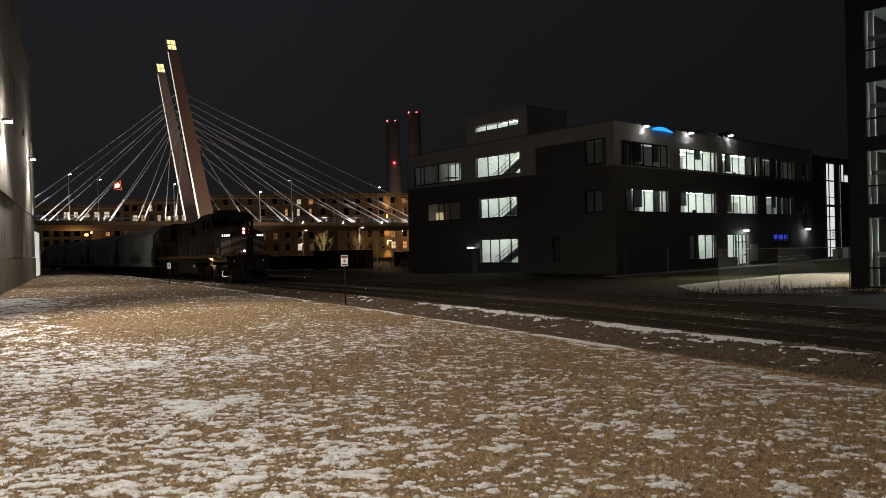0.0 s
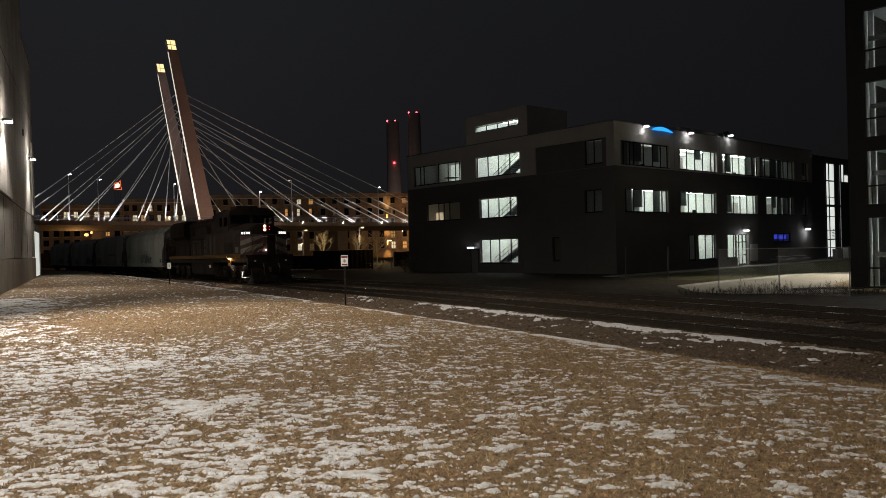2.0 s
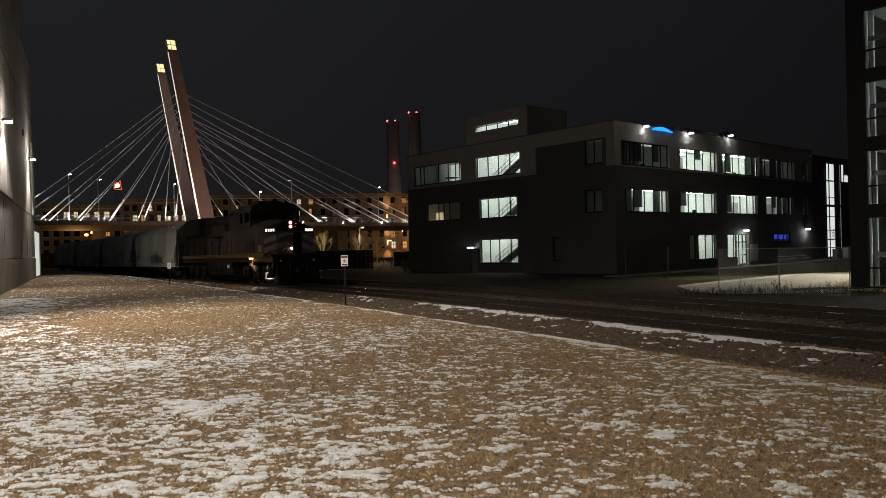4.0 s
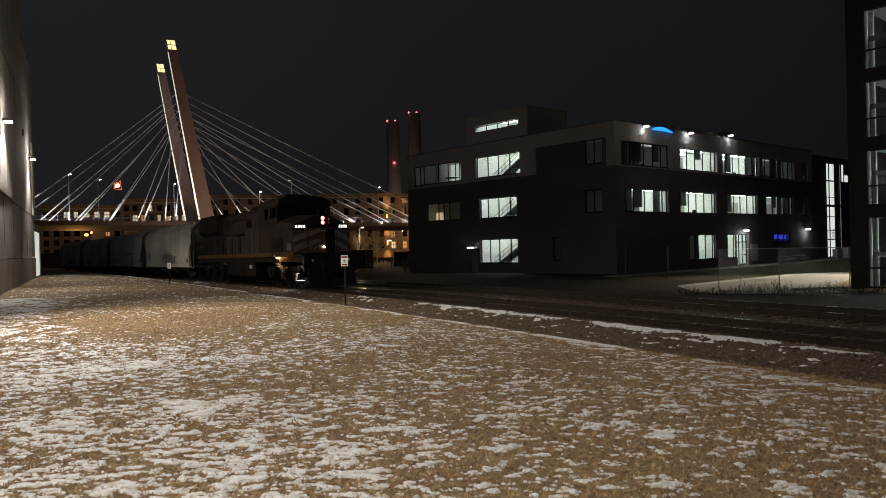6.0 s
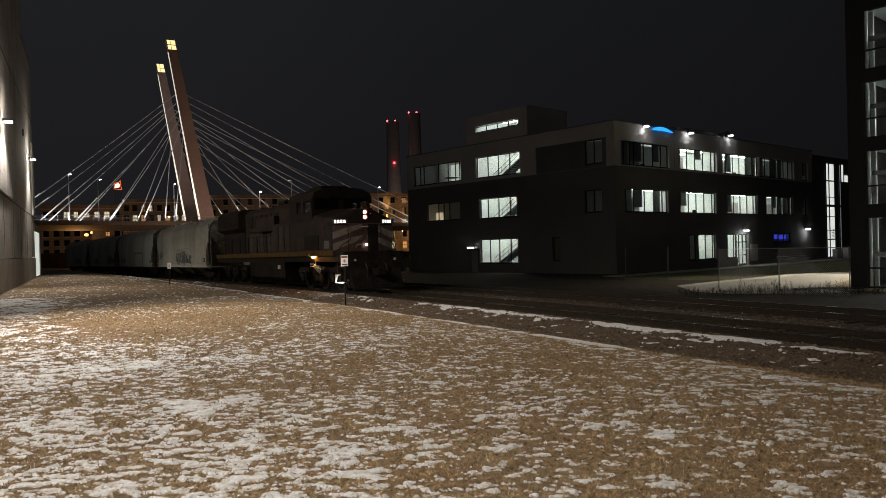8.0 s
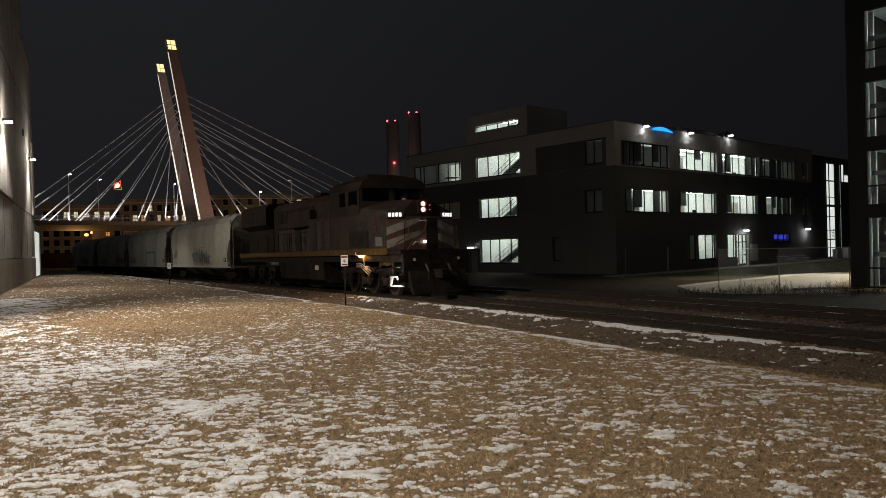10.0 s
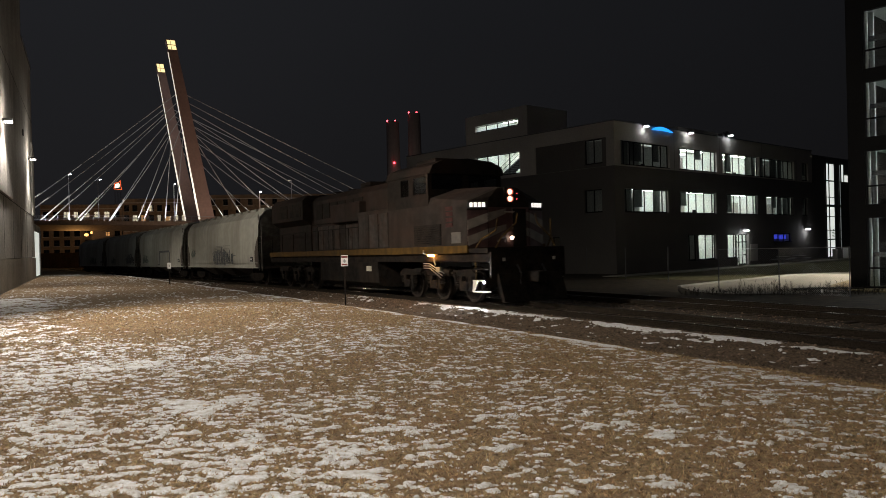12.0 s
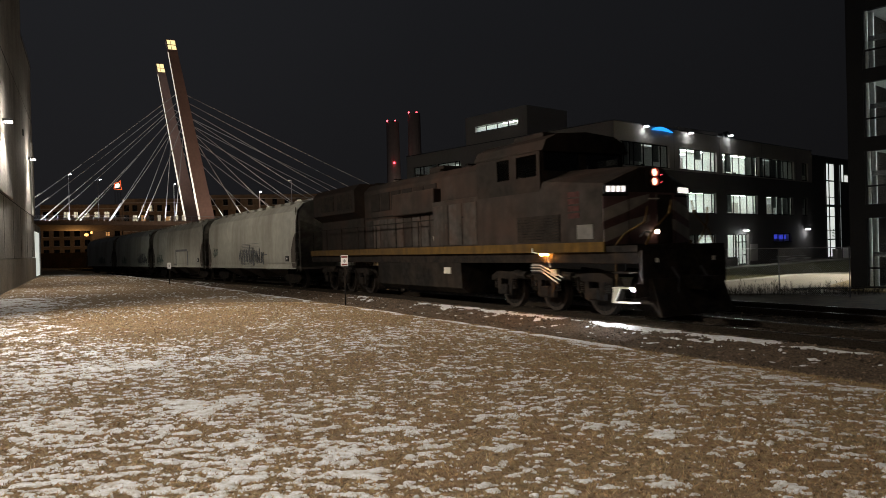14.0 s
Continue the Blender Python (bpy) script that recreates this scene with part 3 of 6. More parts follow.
# ---- tracks ----
def railway_track(off, worn=True):
    t = thing("railway_track", Matrix.Identity(4), label="pair of worn steel rails on dark timber ties", category="railway track", kind="structure")
    prof = ((-0.07, -0.165), (0.07, -0.165), (0.07, -0.15), (0.012, -0.13), (0.012, -0.045), (0.036, -0.035), (0.036, -0.017), (0.036, -0.004), (0.028, 0.0), (-0.028, 0.0),
            (-0.036, -0.004), (-0.036, -0.017), (-0.036, -0.035), (-0.012, -0.045), (-0.012, -0.13), (-0.07, -0.15))
    us = list(np.arange(-30, 200, 4.0))
    for side in (-0.745, 0.745):
        bm = bmesh.new()
        rings = []
        for u in us:
            rings.append([bm.verts.new(track_point(u, off + side + a, z)[0]) for a, z in prof])
        for A, B in zip(rings, rings[1:]):
            for k in range(len(prof)):
                f = bm.faces.new((A[k], A[(k + 1) % len(prof)], B[(k + 1) % len(prof)], B[k]))
                f.material_index = 0 if k in (7, 8, 9) or worn and k == (10 if side > 0 else 6) else 1      # worn crown and gauge face
        part("rail", bm, [M_RAIL, M_RUST], t)
    bm = bevelled(-0.11, 0.11, -1.3, 1.3, -0.18, 0, r=0.012, seg=1)
    me = finish("tie", bm, M_TIE)
    rng = random.Random(int(off * 10) + 3)
    for i in range(125):
        u = 2.0 + i * 0.52
        q, turn = track_point(u, off, -0.145 + rng.uniform(-0.012, 0.006))
        piece("tie", me, t, Matrix.Translation(q) @ pose(0, 0, 0, 0, 0, 120.09 + turn + rng.uniform(-1.2, 1.2)))
    return t


railway_track(0.0)
railway_track(4.05, False)


# ---- hall beside the camera ----
def lamp_pack(name, m, lens, **tags):
    t = thing(name, m, **tags)
    part("housing", bevelled(-0.22, 0.22, -0.55, 0.02, 0.0, 0.16, r=0.03), M_STEEL, t)
    boxpart("lens", (-0.18, 0.18, -0.52, -0.1, -0.085, -0.002), lens, t, "glowing lens")
    boxpart("bracket", (-0.08, 0.08, 0.0, 0.1, -0.12, 0.14), M_STEEL, t)
    return t


def hall():
    t = thing("hall", WALL_M, label="tall grey panel-clad hall with lit wall lamps", category="building")
    bm = bmesh.new()
    box(bm, -75, 17.3, 0.0, 14, 1.75, 27)
    part("wall", bm, M_CONC, t)
    bm = bmesh.new()
    box(bm, 17.3, 26.6, 0.0, 14, 1.75, 16.4)
    part("wall", bm, M_CONC, t)
    bm = bmesh.new()
    box(bm, -75, 26.64, -0.05, 14, -0.8, 1.72)
    part("plinth", bm, M_PLINTH, t, "grey concrete plinth")
    for s0, s1 in ((-20.8, -14.0), (0.3, 7.0), (24.3, 26.3)):
        part("pilaster", bevelled(s0, s1, -0.10, 0.02, 4.9, 10.4, r=0.02, seg=1), M_CONC, t)
    for z in (4.86, 12.2):
        boxpart("joint", (-75, 26.5, -0.012, 0.01, z - 0.02, z + 0.02), M_FRAME, t)
    for s in np.arange(-70, 26, 5.2):
        boxpart("panel_joint", (s - 0.015, s + 0.015, -0.01, 0.01, 1.76, 4.8), M_FRAME, t)
    boxpart("vent", (16.6, 17.0, -0.06, 0.01, 9.8, 10.2), M_FRAME, t)
    boxpart("parapet_cap", (17.3, 26.7, -0.06, 14, 16.4, 16.55), M_STEEL, t)
    boxpart("annex_wall", (26.66, 35.5, 0.02, 10, 3.85, 4.4), M_CONC, t)
    boxpart("annex_wall", (34.6, 35.5, 0.02, 10, -0.6, 3.85), M_CONC, t)
    # the door itself emits, in place of a lamp shining on it
    boxpart("door", (26.7, 34.6, 0.1, 0.2, 0.2, 3.84), G_LITFACE, t, "white roller door that glows in place of lamp light")
    boxpart("threshold", (26.66, 34.6, 0.02, 3, -0.6, 0.2), M_PLINTH, t)
    return t


hall()
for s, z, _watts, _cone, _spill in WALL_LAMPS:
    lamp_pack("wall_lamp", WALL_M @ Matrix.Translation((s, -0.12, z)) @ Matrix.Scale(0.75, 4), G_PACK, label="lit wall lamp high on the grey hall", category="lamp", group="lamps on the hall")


# ---- office ----
def room(t, x0, x1, y0, y1, z0, z1, light, rows=3, along="x", open_side="y0"):
    """A plastered room with rows of ceiling tubes, open to its windows."""
    bm = bmesh.new()
    e = 0.06
    if open_side != "y0":
        box(bm, x0, x1, y0 - e, y0, z0, z1)
    if open_side != "x0":
        box(bm, x0 - e, x0, y0, y1, z0, z1)
    box(bm, x0, x1, y1, y1 + e, z0, z1)
    box(bm, x1, x1 + e, y0, y1, z0, z1)
    box(bm, x0, x1, y0, y1, z1, z1 + e)
    part("room_wall", bm, M_PLASTER, t)
    boxpart("room_floor", (x0, x1, y0, y1, z0 - 0.08, z0), M_CARPET, t)
    if light is None:
        return
    for i in range(rows):
        f = (i + 0.5) / rows
        if along == "x":
            y = y0 + (y1 - y0) * f
            b = (x0 + 0.5, x1 - 0.5, y - 0.12, y + 0.12, z1 - 0.10, z1 - 0.06)
        else:
            x = x0 + (x1 - x0) * f
            b = (x - 0.12, x + 0.12, y0 + 0.5, y1 - 0.5, z1 - 0.10, z1 - 0.06)
        boxpart("ceiling_tube", b, light, t, "lit ceiling light")


def furnish(t, a, b, fl, sill):
    """Desks, screens, cabinets and partitions seen through a long window."""
    rng = random.Random(int(a * 31 + fl * 7))
    x = a + 0.3
    while x < b - 1.2:
        w = rng.uniform(0.9, 1.7)
        kind = rng.random()
        if kind < 0.35:
            boxpart("cabinet", (x, x + w, 2.2, 2.7, fl, sill + rng.uniform(0.25, 0.75)), M_STEEL if kind < 0.15 else M_PANEL, t)
        elif kind < 0.7:
            boxpart("monitor", (x, x + 0.6, 1.3, 1.34, sill + 0.02, sill + 0.42), M_FRAME, t)
            boxpart("desk", (x - 0.2, x + w, 0.9, 1.7, sill - 0.05, sill), M_PANEL, t)
        else:
            boxpart("partition", (x, x + 0.08, 1.0, 4.0, fl, sill + 1.3), M_PANEL, t)
        x += w + rng.uniform(0.2, 0.9)


def window(t, face, a0, a1, z0, z1, mullions, depth=0.16, transom=None):
    """A framed window set in the long face (B) or the end face (A)."""
    def bx(a, b, d0, d1, c, d):
        return (a, b, d0, d1, c, d) if face == "B" else (d0, d1, a, b, c, d)
    w = new("window")
    w.parent = t
    bm = bmesh.new()
    f = 0.07
    box(bm, *bx(a0, a1, depth, depth + 0.09, z0, z0 + f))
    box(bm, *bx(a0, a1, depth, depth + 0.09, z1 - f, z1))
    cuts = [a0] + [a0 + (a1 - a0) * k for k in mullions] + [a1]
    for c in cuts:
        h = f / 2
        c = min(max(c, a0 + h), a1 - h)
        box(bm, *bx(c - h, c + h, depth + 0.002, depth + 0.088, z0 + f, z1 - f))
    if transom:
        box(bm, *bx(a0, a1, depth + 0.004, depth + 0.086, transom - 0.03, transom + 0.03))
    part("window_frame", bm, M_FRAME, w)
    for c, d in zip(cuts, cuts[1:]):
        ob = boxpart("pane", bx(c + 0.04, d - 0.04, depth + 0.04, depth + 0.048, z0 + f, z1 - f), M_GLASS, w)
        ob.visible_shadow = False
    boxpart("sill", bx(a0 - 0.05, a1 + 0.05, -0.04, depth, z0 - 0.05, z0), M_FRAME, w)
    return w


F3, F2, F1 = (8.62, 10.72), (4.44, 6.5), (-0.15, 2.33)
E3, E2, E1 = (8.8, 10.95), (4.57, 6.62), (-0.04, 2.42)      # the end face sits a little higher
LONG_WINDOWS = ((0.95, 8.6, F3, G_TUBE_LOW, (0.09, 0.21, 0.29, 0.49, 0.68, 0.85)), (10.3, 17.3, F3, G_TUBE, (0.06, 0.24, 0.45, 0.66, 0.89)), (18.5, 26.3, F3, G_TUBE, (0.12, 0.31, 0.49, 0.67, 0.86)),
                (26.6, 35.1, F3, G_TUBE_LOW, (0.18, 0.34, 0.57, 0.72, 0.86)), (37.2, 38.9, F3, G_TUBE_LOW, ()),
                (1.45, 8.3, F2, G_TUBE, (0.06, 0.23, 0.47, 0.69, 0.89)), (10.35, 17.1, F2, G_TUBE, (0.04, 0.26, 0.47, 0.69, 0.92)), (19.2, 25.95, F2, G_TUBE, (0.05, 0.26, 0.47, 0.69, 0.90)),
                (28.0, 34.8, F2, G_TUBE_DIM, (0.04, 0.26, 0.46, 0.67, 0.86)), (37.2, 38.6, (4.45, 6.5), G_TUBE_LOW, ()),
                (11.6, 13.2, F1, G_TUBE_LOW, (0.3,)), (13.3, 16.9, F1, G_TUBE, (0.12, 0.5, 0.88)), (19.1, 21.2, F1, G_TUBE, (0.2, 0.8)), (29.6, 34.0, (1.35, 2.32), None, (0.33, 0.66)))
END_WINDOWS = ((19.7, 23.6, E3, G_TUBE_LOW, (0.1, 0.27, 0.58)), (23.7, 27.8, E3, G_TUBE_LOW, (0.59, 0.74)), (11.1, 17.35, E3, G_TUBE, (0.25, 0.5, 0.74)), (11.65, 16.95, E2, G_TUBE, (0.2, 0.5, 0.79)),
               (11.65, 17.0, E1, G_TUBE, (0.2, 0.5, 0.75)), (11.1, 17.4, (13.55, 14.15), G_TUBE, (0.25, 0.5, 0.75)), (20.0, 25.6, (4.65, 6.6), None, (0.33, 0.5, 0.66)),
               (1.3, 3.2, E3, G_TUBE_LOW, (0.5,)), (1.37, 3.3, (4.5, 6.5), None, (0.5,)), (6.3, 7.2, (0.2, 2.4), None, ()))


M_BLIND = mat("drawn_grey_blind", (0.20, 0.21, 0.205), 0.9, grain=8, vary=0.15, bump=0.1)
_bn, _bl = M_BLIND.node_tree.nodes, M_BLIND.node_tree.links      # thin cloth lets some room light through
_tl, _mx = _bn.new("ShaderNodeBsdfTranslucent"), _bn.new("ShaderNodeMixShader")
_tl.inputs[0].default_value, _mx.inputs[0].default_value = (0.5, 0.52, 0.5, 1), 0.3
_bl.new(_bn["Principled BSDF"].outputs[0], _mx.inputs[1])
_bl.new(_tl.outputs[0], _mx.inputs[2])
_bl.new(_mx.outputs[0], _bn["Material Output"].inputs[0])
# drawn blinds as shares of a window's width, with the share of its height left open below them
BLINDS = {(1.45, F2): ((0.0, 0.22, 0.0), (0.24, 0.46, 0.22), (0.70, 0.88, 0.0)), (10.35, F2): ((0.0, 0.25, 0.35),), (18.5, F3): ((0.13, 0.30, 0.12), (0.68, 0.99, 0.0)), (19.2, F2): ((0.06, 0.25, 0.1),),
          (28.0, F2): ((0.27, 0.45, 0.4), (0.47, 0.66, 0.0), (0.68, 0.99, 0.0)), (26.6, F3): ((0.0, 0.17, 0.0), (0.35, 0.56, 0.0), (0.58, 0.71, 0.0)), (0.95, F3): ((0.10, 0.20, 0.0), (0.22, 0.48, 0.2), (0.69, 0.84, 0.25)),
          (37.2, (4.45, 6.5)): ((0.0, 1.0, 0.42),), (37.2, F3): ((0.0, 1.0, 0.3),), (10.3, F3): ((0.46, 0.65, 0.55),)}


def office():
    t = thing("office_building", OFF_M, label="three-storey office with charcoal walls, a pale top storey and lit windows", category="building")
    hB = [(a, b, z[0], z[1]) for a, b, z, _, _ in LONG_WINDOWS] + [(21.2, 23.7, -1.02, 2.32)]
    hA = [(a, b, z[0], z[1]) for a, b, z, _, _ in END_WINDOWS] + [(17.4, 18.5, -1.02, 1.35)]
    for lo, hi, m, name in ((-1.05, 8.45, M_DARK, "lower_wall"), (8.45, 12.3, M_PANEL, "upper_wall")):
        out = 0.0 if m is M_DARK else -0.03
        bm = bmesh.new()
        holed(bm, "x", 0.0, 40.0, lo, hi, out, 0.3, hB)
        part(name, bm, m, t)
        bm = bmesh.new()
        rec = [(0.8, 9.0, 8.46, 11.0)] if m is M_PANEL else []
        holed(bm, "y", 0.3, 29.0, lo, hi, out, 0.3, hA + rec)
        part(name, bm, m, t)
    bm = bmesh.new()
    holed(bm, "y", 0.8, 9.0, 8.46, 11.0, 0.06, 0.28, hA)
    part("recess_wall", bm, M_DARK, t)
    bm = bmesh.new()
    box(bm, 0.3, 40, 28.7, 29, -1.05, 12.3)
    box(bm, 39.7, 40, 0.3, 28.7, -1.05, 12.3)
    part("back_wall", bm, M_DARK, t)
    boxpart("roof", (0.3, 39.7, 0.3, 28.7, 11.75, 11.95), M_STEEL, t)
    bm = bmesh.new()
    holed(bm, "y", 10.0, 18.8, 12.3, 15.3, 0.0, 0.3, [(11.2, 17.3, 13.55, 14.2)])
    part("penthouse_wall", bm, M_PANEL, t, "pale penthouse wall over the stairs")
    boxpart("penthouse_wall", (0.3, 6, 10.0, 10.3, 11.95, 15.3), M_PANEL, t)
    boxpart("penthouse_wall", (0.3, 6, 18.5, 18.8, 11.95, 15.3), M_PANEL, t)
    boxpart("penthouse_wall", (5.7, 6, 10.3, 18.5, 11.95, 15.3), M_PANEL, t)
    boxpart("penthouse_roof", (0.3, 5.7, 10.3, 18.5, 15.05, 15.25), M_STEEL, t)
    bm = bmesh.new()
    box(bm, 16, 25, 3.5, 11, 11.95, 13.7)
    part("plant_room", bm, M_PANEL, t)
    for x, w, h in ((24.2, 0.5, 1.3), (25.3, 0.4, 1.6), (27.0, 0.3, 0.9), (6.5, 0.8, 1.0)):
        boxpart("roof_vent", (x, x + w, 3.0, 3.5, 11.95, 12.3 + h), M_STEEL, t)
    for a, b, z, light, cuts in LONG_WINDOWS:
        window(t, "B", a, b, z[0], z[1], cuts)
        for f0, f1, gap in BLINDS.get((a, z), ()):
            boxpart("blind", (a + (b - a) * f0 + 0.03, a + (b - a) * f1 - 0.03, 0.33, 0.345, z[0] + (z[1] - z[0]) * gap, z[1]), M_BLIND, t, "drawn grey blind")
        fl = {8.62: 7.9, 4.44: 3.75, 4.45: 3.75}.get(z[0], -0.95)
        if a < 19.0 or a > 24 or z[0] > 0:
            room(t, a - 0.1, b + 0.1, 0.31, 8.5, fl, z[1] + 0.12, light, 4)
            furnish(t, a, b, fl, z[0])
    room(t, 18.7, 24.2, 0.31, 6.5, -0.95, 2.6, G_TUBE)
    for a, b, z, light, cuts in END_WINDOWS:
        window(t, "A", a, b, z[0], z[1], cuts)
        if a > 18 or a < 9:
            room(t, 0.31, 5.5, a - 0.04, b + 0.04, z[0] - 0.5, z[1] + 0.35, light, 2, "y", "x0")
    # this wall emits too, instead of being lit by the room
    boxpart("lit_room_wall", (2.0, 2.1, 21.95, 23.5, 8.9, 10.9), G_LITFACE, t, "inner wall that glows in place of room light")
    boxpart("desk", (0.7, 1.9, 22.1, 23.3, 9.35, 9.42), M_FRAME, t)
    boxpart("lamp_shade", (0.8, 1.2, 24.1, 24.9, 4.7, 5.6), G_WARM_LOW, t, "warm lamp behind the glass")
    boxpart("lamp_shade", (0.8, 1.0, 20.3, 20.9, 4.75, 4.95), G_WARM_LOW, t, "small warm lamp behind the glass")
    room(t, 0.31, 5.0, 11.1, 17.4, 12.0, 14.9, G_TUBE, 2, "y", "x0")
    for z0, z1 in ((-0.95, 3.1), (3.3, 7.4), (7.6, 11.6)):
        room(t, 0.31, 4.6, 11.0, 17.5, z0, z1, G_TUBE, 2, "y", "x0")
        stair_flight(t, z0)
    # entrance
    d = new("door")
    d.parent = t
    bm = bmesh.new()
    for x in (21.22, 21.75, 22.55, 23.35):
        box(bm, x, x + 0.09, 0.12, 0.2, -1.0, 2.3)
    box(bm, 21.22, 23.6, 0.121, 0.199, 1.42, 1.52)
    box(bm, 21.22, 23.6, 0.121, 0.199, 2.22, 2.3)
    box(bm, 21.75, 23.4, 0.123, 0.197, -1.0, -0.82)
    box(bm, 21.75, 23.4, 0.123, 0.197, 0.05, 0.13)
    part("door_frame", bm, M_FRAME, d)
    ob = boxpart("pane", (21.3, 23.5, 0.155, 0.163, -0.82, 2.25), M_GLASS, d)
    ob.visible_shadow = False
    boxpart("handle", (22.4, 22.44, 0.03, 0.07, -0.2, 0.6), M_GALV, d, "steel pull handle")
    d2 = new("door")
    d2.parent = t
    boxpart("door_leaf", (0.12, 0.17, 17.42, 18.48, -1.0, 1.33), M_GALV, d2, "grey steel side door")
    boxpart("canopy", (-0.9, 0.0, 17.2, 18.7, 1.42, 1.52), M_STEEL, d2)
    # blue lit sign on the parapet, a plain shape
    bm = bmesh.new()
    arc = [(5.7 + 3.4 * k / 16, 12.0 + 0.36 * math.sin(math.pi * min(1, (k / 16) ** 0.85)) - 0.02 * k / 16) for k in range(17)]
    prism(bm, arc + [(8.5, 12.0), (7.4, 12.04), (6.3, 12.0)], "y", -0.2, -0.05)
    part("sign", bm, G_BLUE, t, "glowing blue arched sign")
    boxpart("screen", (29.9, 31.6, 0.5, 0.6, 1.7, 2.2), G_SCREEN, t, "blue lit screen")
    boxpart("screen", (32.1, 33.8, 0.5, 0.6, 1.65, 2.15), G_SCREEN, t, "blue lit screen")
    boxpart("notice_panel", (24.0, 25.6, -0.05, -0.004, -0.6, 1.2), M_PANEL, t)
    # panel seams
    for x in (9.45, 17.9, 27.1, 35.7):
        boxpart("panel_seam", (x - 0.015, x + 0.015, -0.034, -0.028, 8.46, 12.28), M_FRAME, t)
    boxpart("coping", (-0.08, 40.05, -0.09, 0.34, 12.3, 12.38), M_STEEL, t)
    boxpart("coping", (-0.09, 0.34, 0.34, 29.05, 12.3, 12.38), M_STEEL, t)
    # recessed glazed stair link at the far end
    bm = bmesh.new()
    box(bm, 40.0, 57.7, 2.0, 14, -1.05, 12.3)
    part("link_wall", bm, M_DARK, t)
    boxpart("link_coping", (40.05, 57.8, 1.9, 14, 12.3, 12.42), M_STEEL, t)
    for x0, x1, lamp in ((49.1, 49.92, G_LINK), (50.05, 51.75, G_LINK), (53.4, 53.95, G_LINK_DIM)):
        for z0, z1 in ((-0.85, 1.35), (1.5, 2.6), (2.72, 4.4), (4.52, 5.75), (6.1, 7.0), (7.12, 9.15), (9.3, 11.5)):
            boxpart("stair_window", (x0, x1, 1.96, 1.995, z0, z1), lamp, t, "lit tall stair window")
    for x in (48.95, 49.94, 51.78, 53.3, 53.98):
        boxpart("mullion", (x, x + 0.1, 1.86, 1.955, -0.95, 11.6), M_FRAME, t)
    for z in (1.38, 5.85, 9.18):
        boxpart("transom", (49.06, 51.77, 1.88, 1.95, z, z + 0.14), M_FRAME, t)
    boxpart("stair_window", (54.3, 54.95, 1.96, 1.995, 9.3, 11.6), G_LINK, t, "lit window")
    boxpart("stair_window", (55.4, 56.5, 1.96, 1.995, 9.3, 10.2), G_LINK, t, "lit window")
    bm = bmesh.new()
    for k in range(9):
        z = 1.6 + 0.13 * k
        tube(bm, [(50.5, 1.9, z), (51.6, 1.9, z + 0.1 * (k % 3))], 0.03, 4)
    part("stair_screen", bm, M_FRAME, t, "dark stair railing behind the glass")
    return t


def stair_flight(t, z0):
    """A switch-back flight with stringer, treads and rail inside the stairwell."""
    bm = bmesh.new()
    n = 12
    for k in range(n):
        y = 15.6 - k * 0.29
        z = z0 + 0.17 * (k + 1) + 0.4
        box(bm, 0.9, 2.1, y - 0.29, y, z - 0.04, z)
        box(bm, 0.9, 2.1, y - 0.29, y - 0.27, z, z + 0.17)
    part("stair", bm, M_STEEL, t, "dark steel stair flight")
    bm = bmesh.new()
    a, b = Vector((0.85, 15.7, z0 + 0.45)), Vector((0.85, 11.9, z0 + 0.45 + 0.17 * 13))
    for dz in (0.0, 0.12, 0.55, 1.0):
        tube(bm, [a + Vector((0, 0, dz)), b + Vector((0, 0, dz))], 0.05 if dz < 0.2 else 0.025, 6)
    for k in range(7):
        q = a.lerp(b, k / 6)
        tube(bm, [q, q + Vector((0, 0, 1.0))], 0.018, 5)
    part("stair_rail", bm, M_STEEL, t)
    boxpart("landing", (0.8, 4.5, 11.0, 11.9, z0 + 2.55, z0 + 2.7), M_STEEL, t)


G_LINK = glow("lit_stair_window", (0.95, 1.0, 0.93), 0.75)
G_LINK_DIM = glow("dim_stair_window", (0.9, 1.0, 0.95), 0.12)
office()
for x, z in ((4.38, 12.15), (11.86, 12.15), (19.64, 12.55)):
    lamp_pack("flood_lamp", OFF_M @ Matrix.Translation((x, -0.14, z)) @ Matrix.Scale(0.85, 4), G_LED, label="white floodlight on the office parapet", category="lamp", group="parapet floodlights")
for m in (OFF_M @ Matrix.Translation((22.5, -0.1, 2.72)), OFF_M @ Matrix.Translation((37.7, -0.1, 2.8)), OFF_M @ Matrix.Translation((42.3, 1.9, 2.8)),
          OFF_M @ Matrix.Translation((-0.05, 18.1, 1.62)) @ pose(0, 0, 0, 0, 0, -90)):
    lamp_pack("door_lamp", m, G_LED, label="white lamp over an office door", category="lamp", group="door lamps")


def pole_lamp(name, foot, height, arm, lens, material=M_GALV, r=0.09, **tags):
    """A street lamp: tapered pole, arm and glowing head."""
    t = thing(name, Matrix.Translation(foot), **tags)
    bm = bmesh.new()
    tube(bm, [(0, 0, 0), (0, 0, height * 0.5), (0, 0, height)], r, 8, r * 0.6)
    part("pole", bm, material, t)
    bm = bmesh.new()
    tube(bm, [(0, 0, height - 0.1), (arm * 0.5, 0, height + 0.1), (arm, 0, height + 0.1)], r * 0.5, 6)
    part("arm", bm, material, t)
    a = arm if arm else 0.15
    part("lamp_head", bevelled(a - 0.22, a + 0.22, -0.13, 0.13, height, height + 0.14, r=0.04), M_STEEL, t)
    boxpart("lens", (a - 0.18, a + 0.18, -0.11, 0.11, height - 0.10, height - 0.005), lens, t, "glowing lens")
    return t


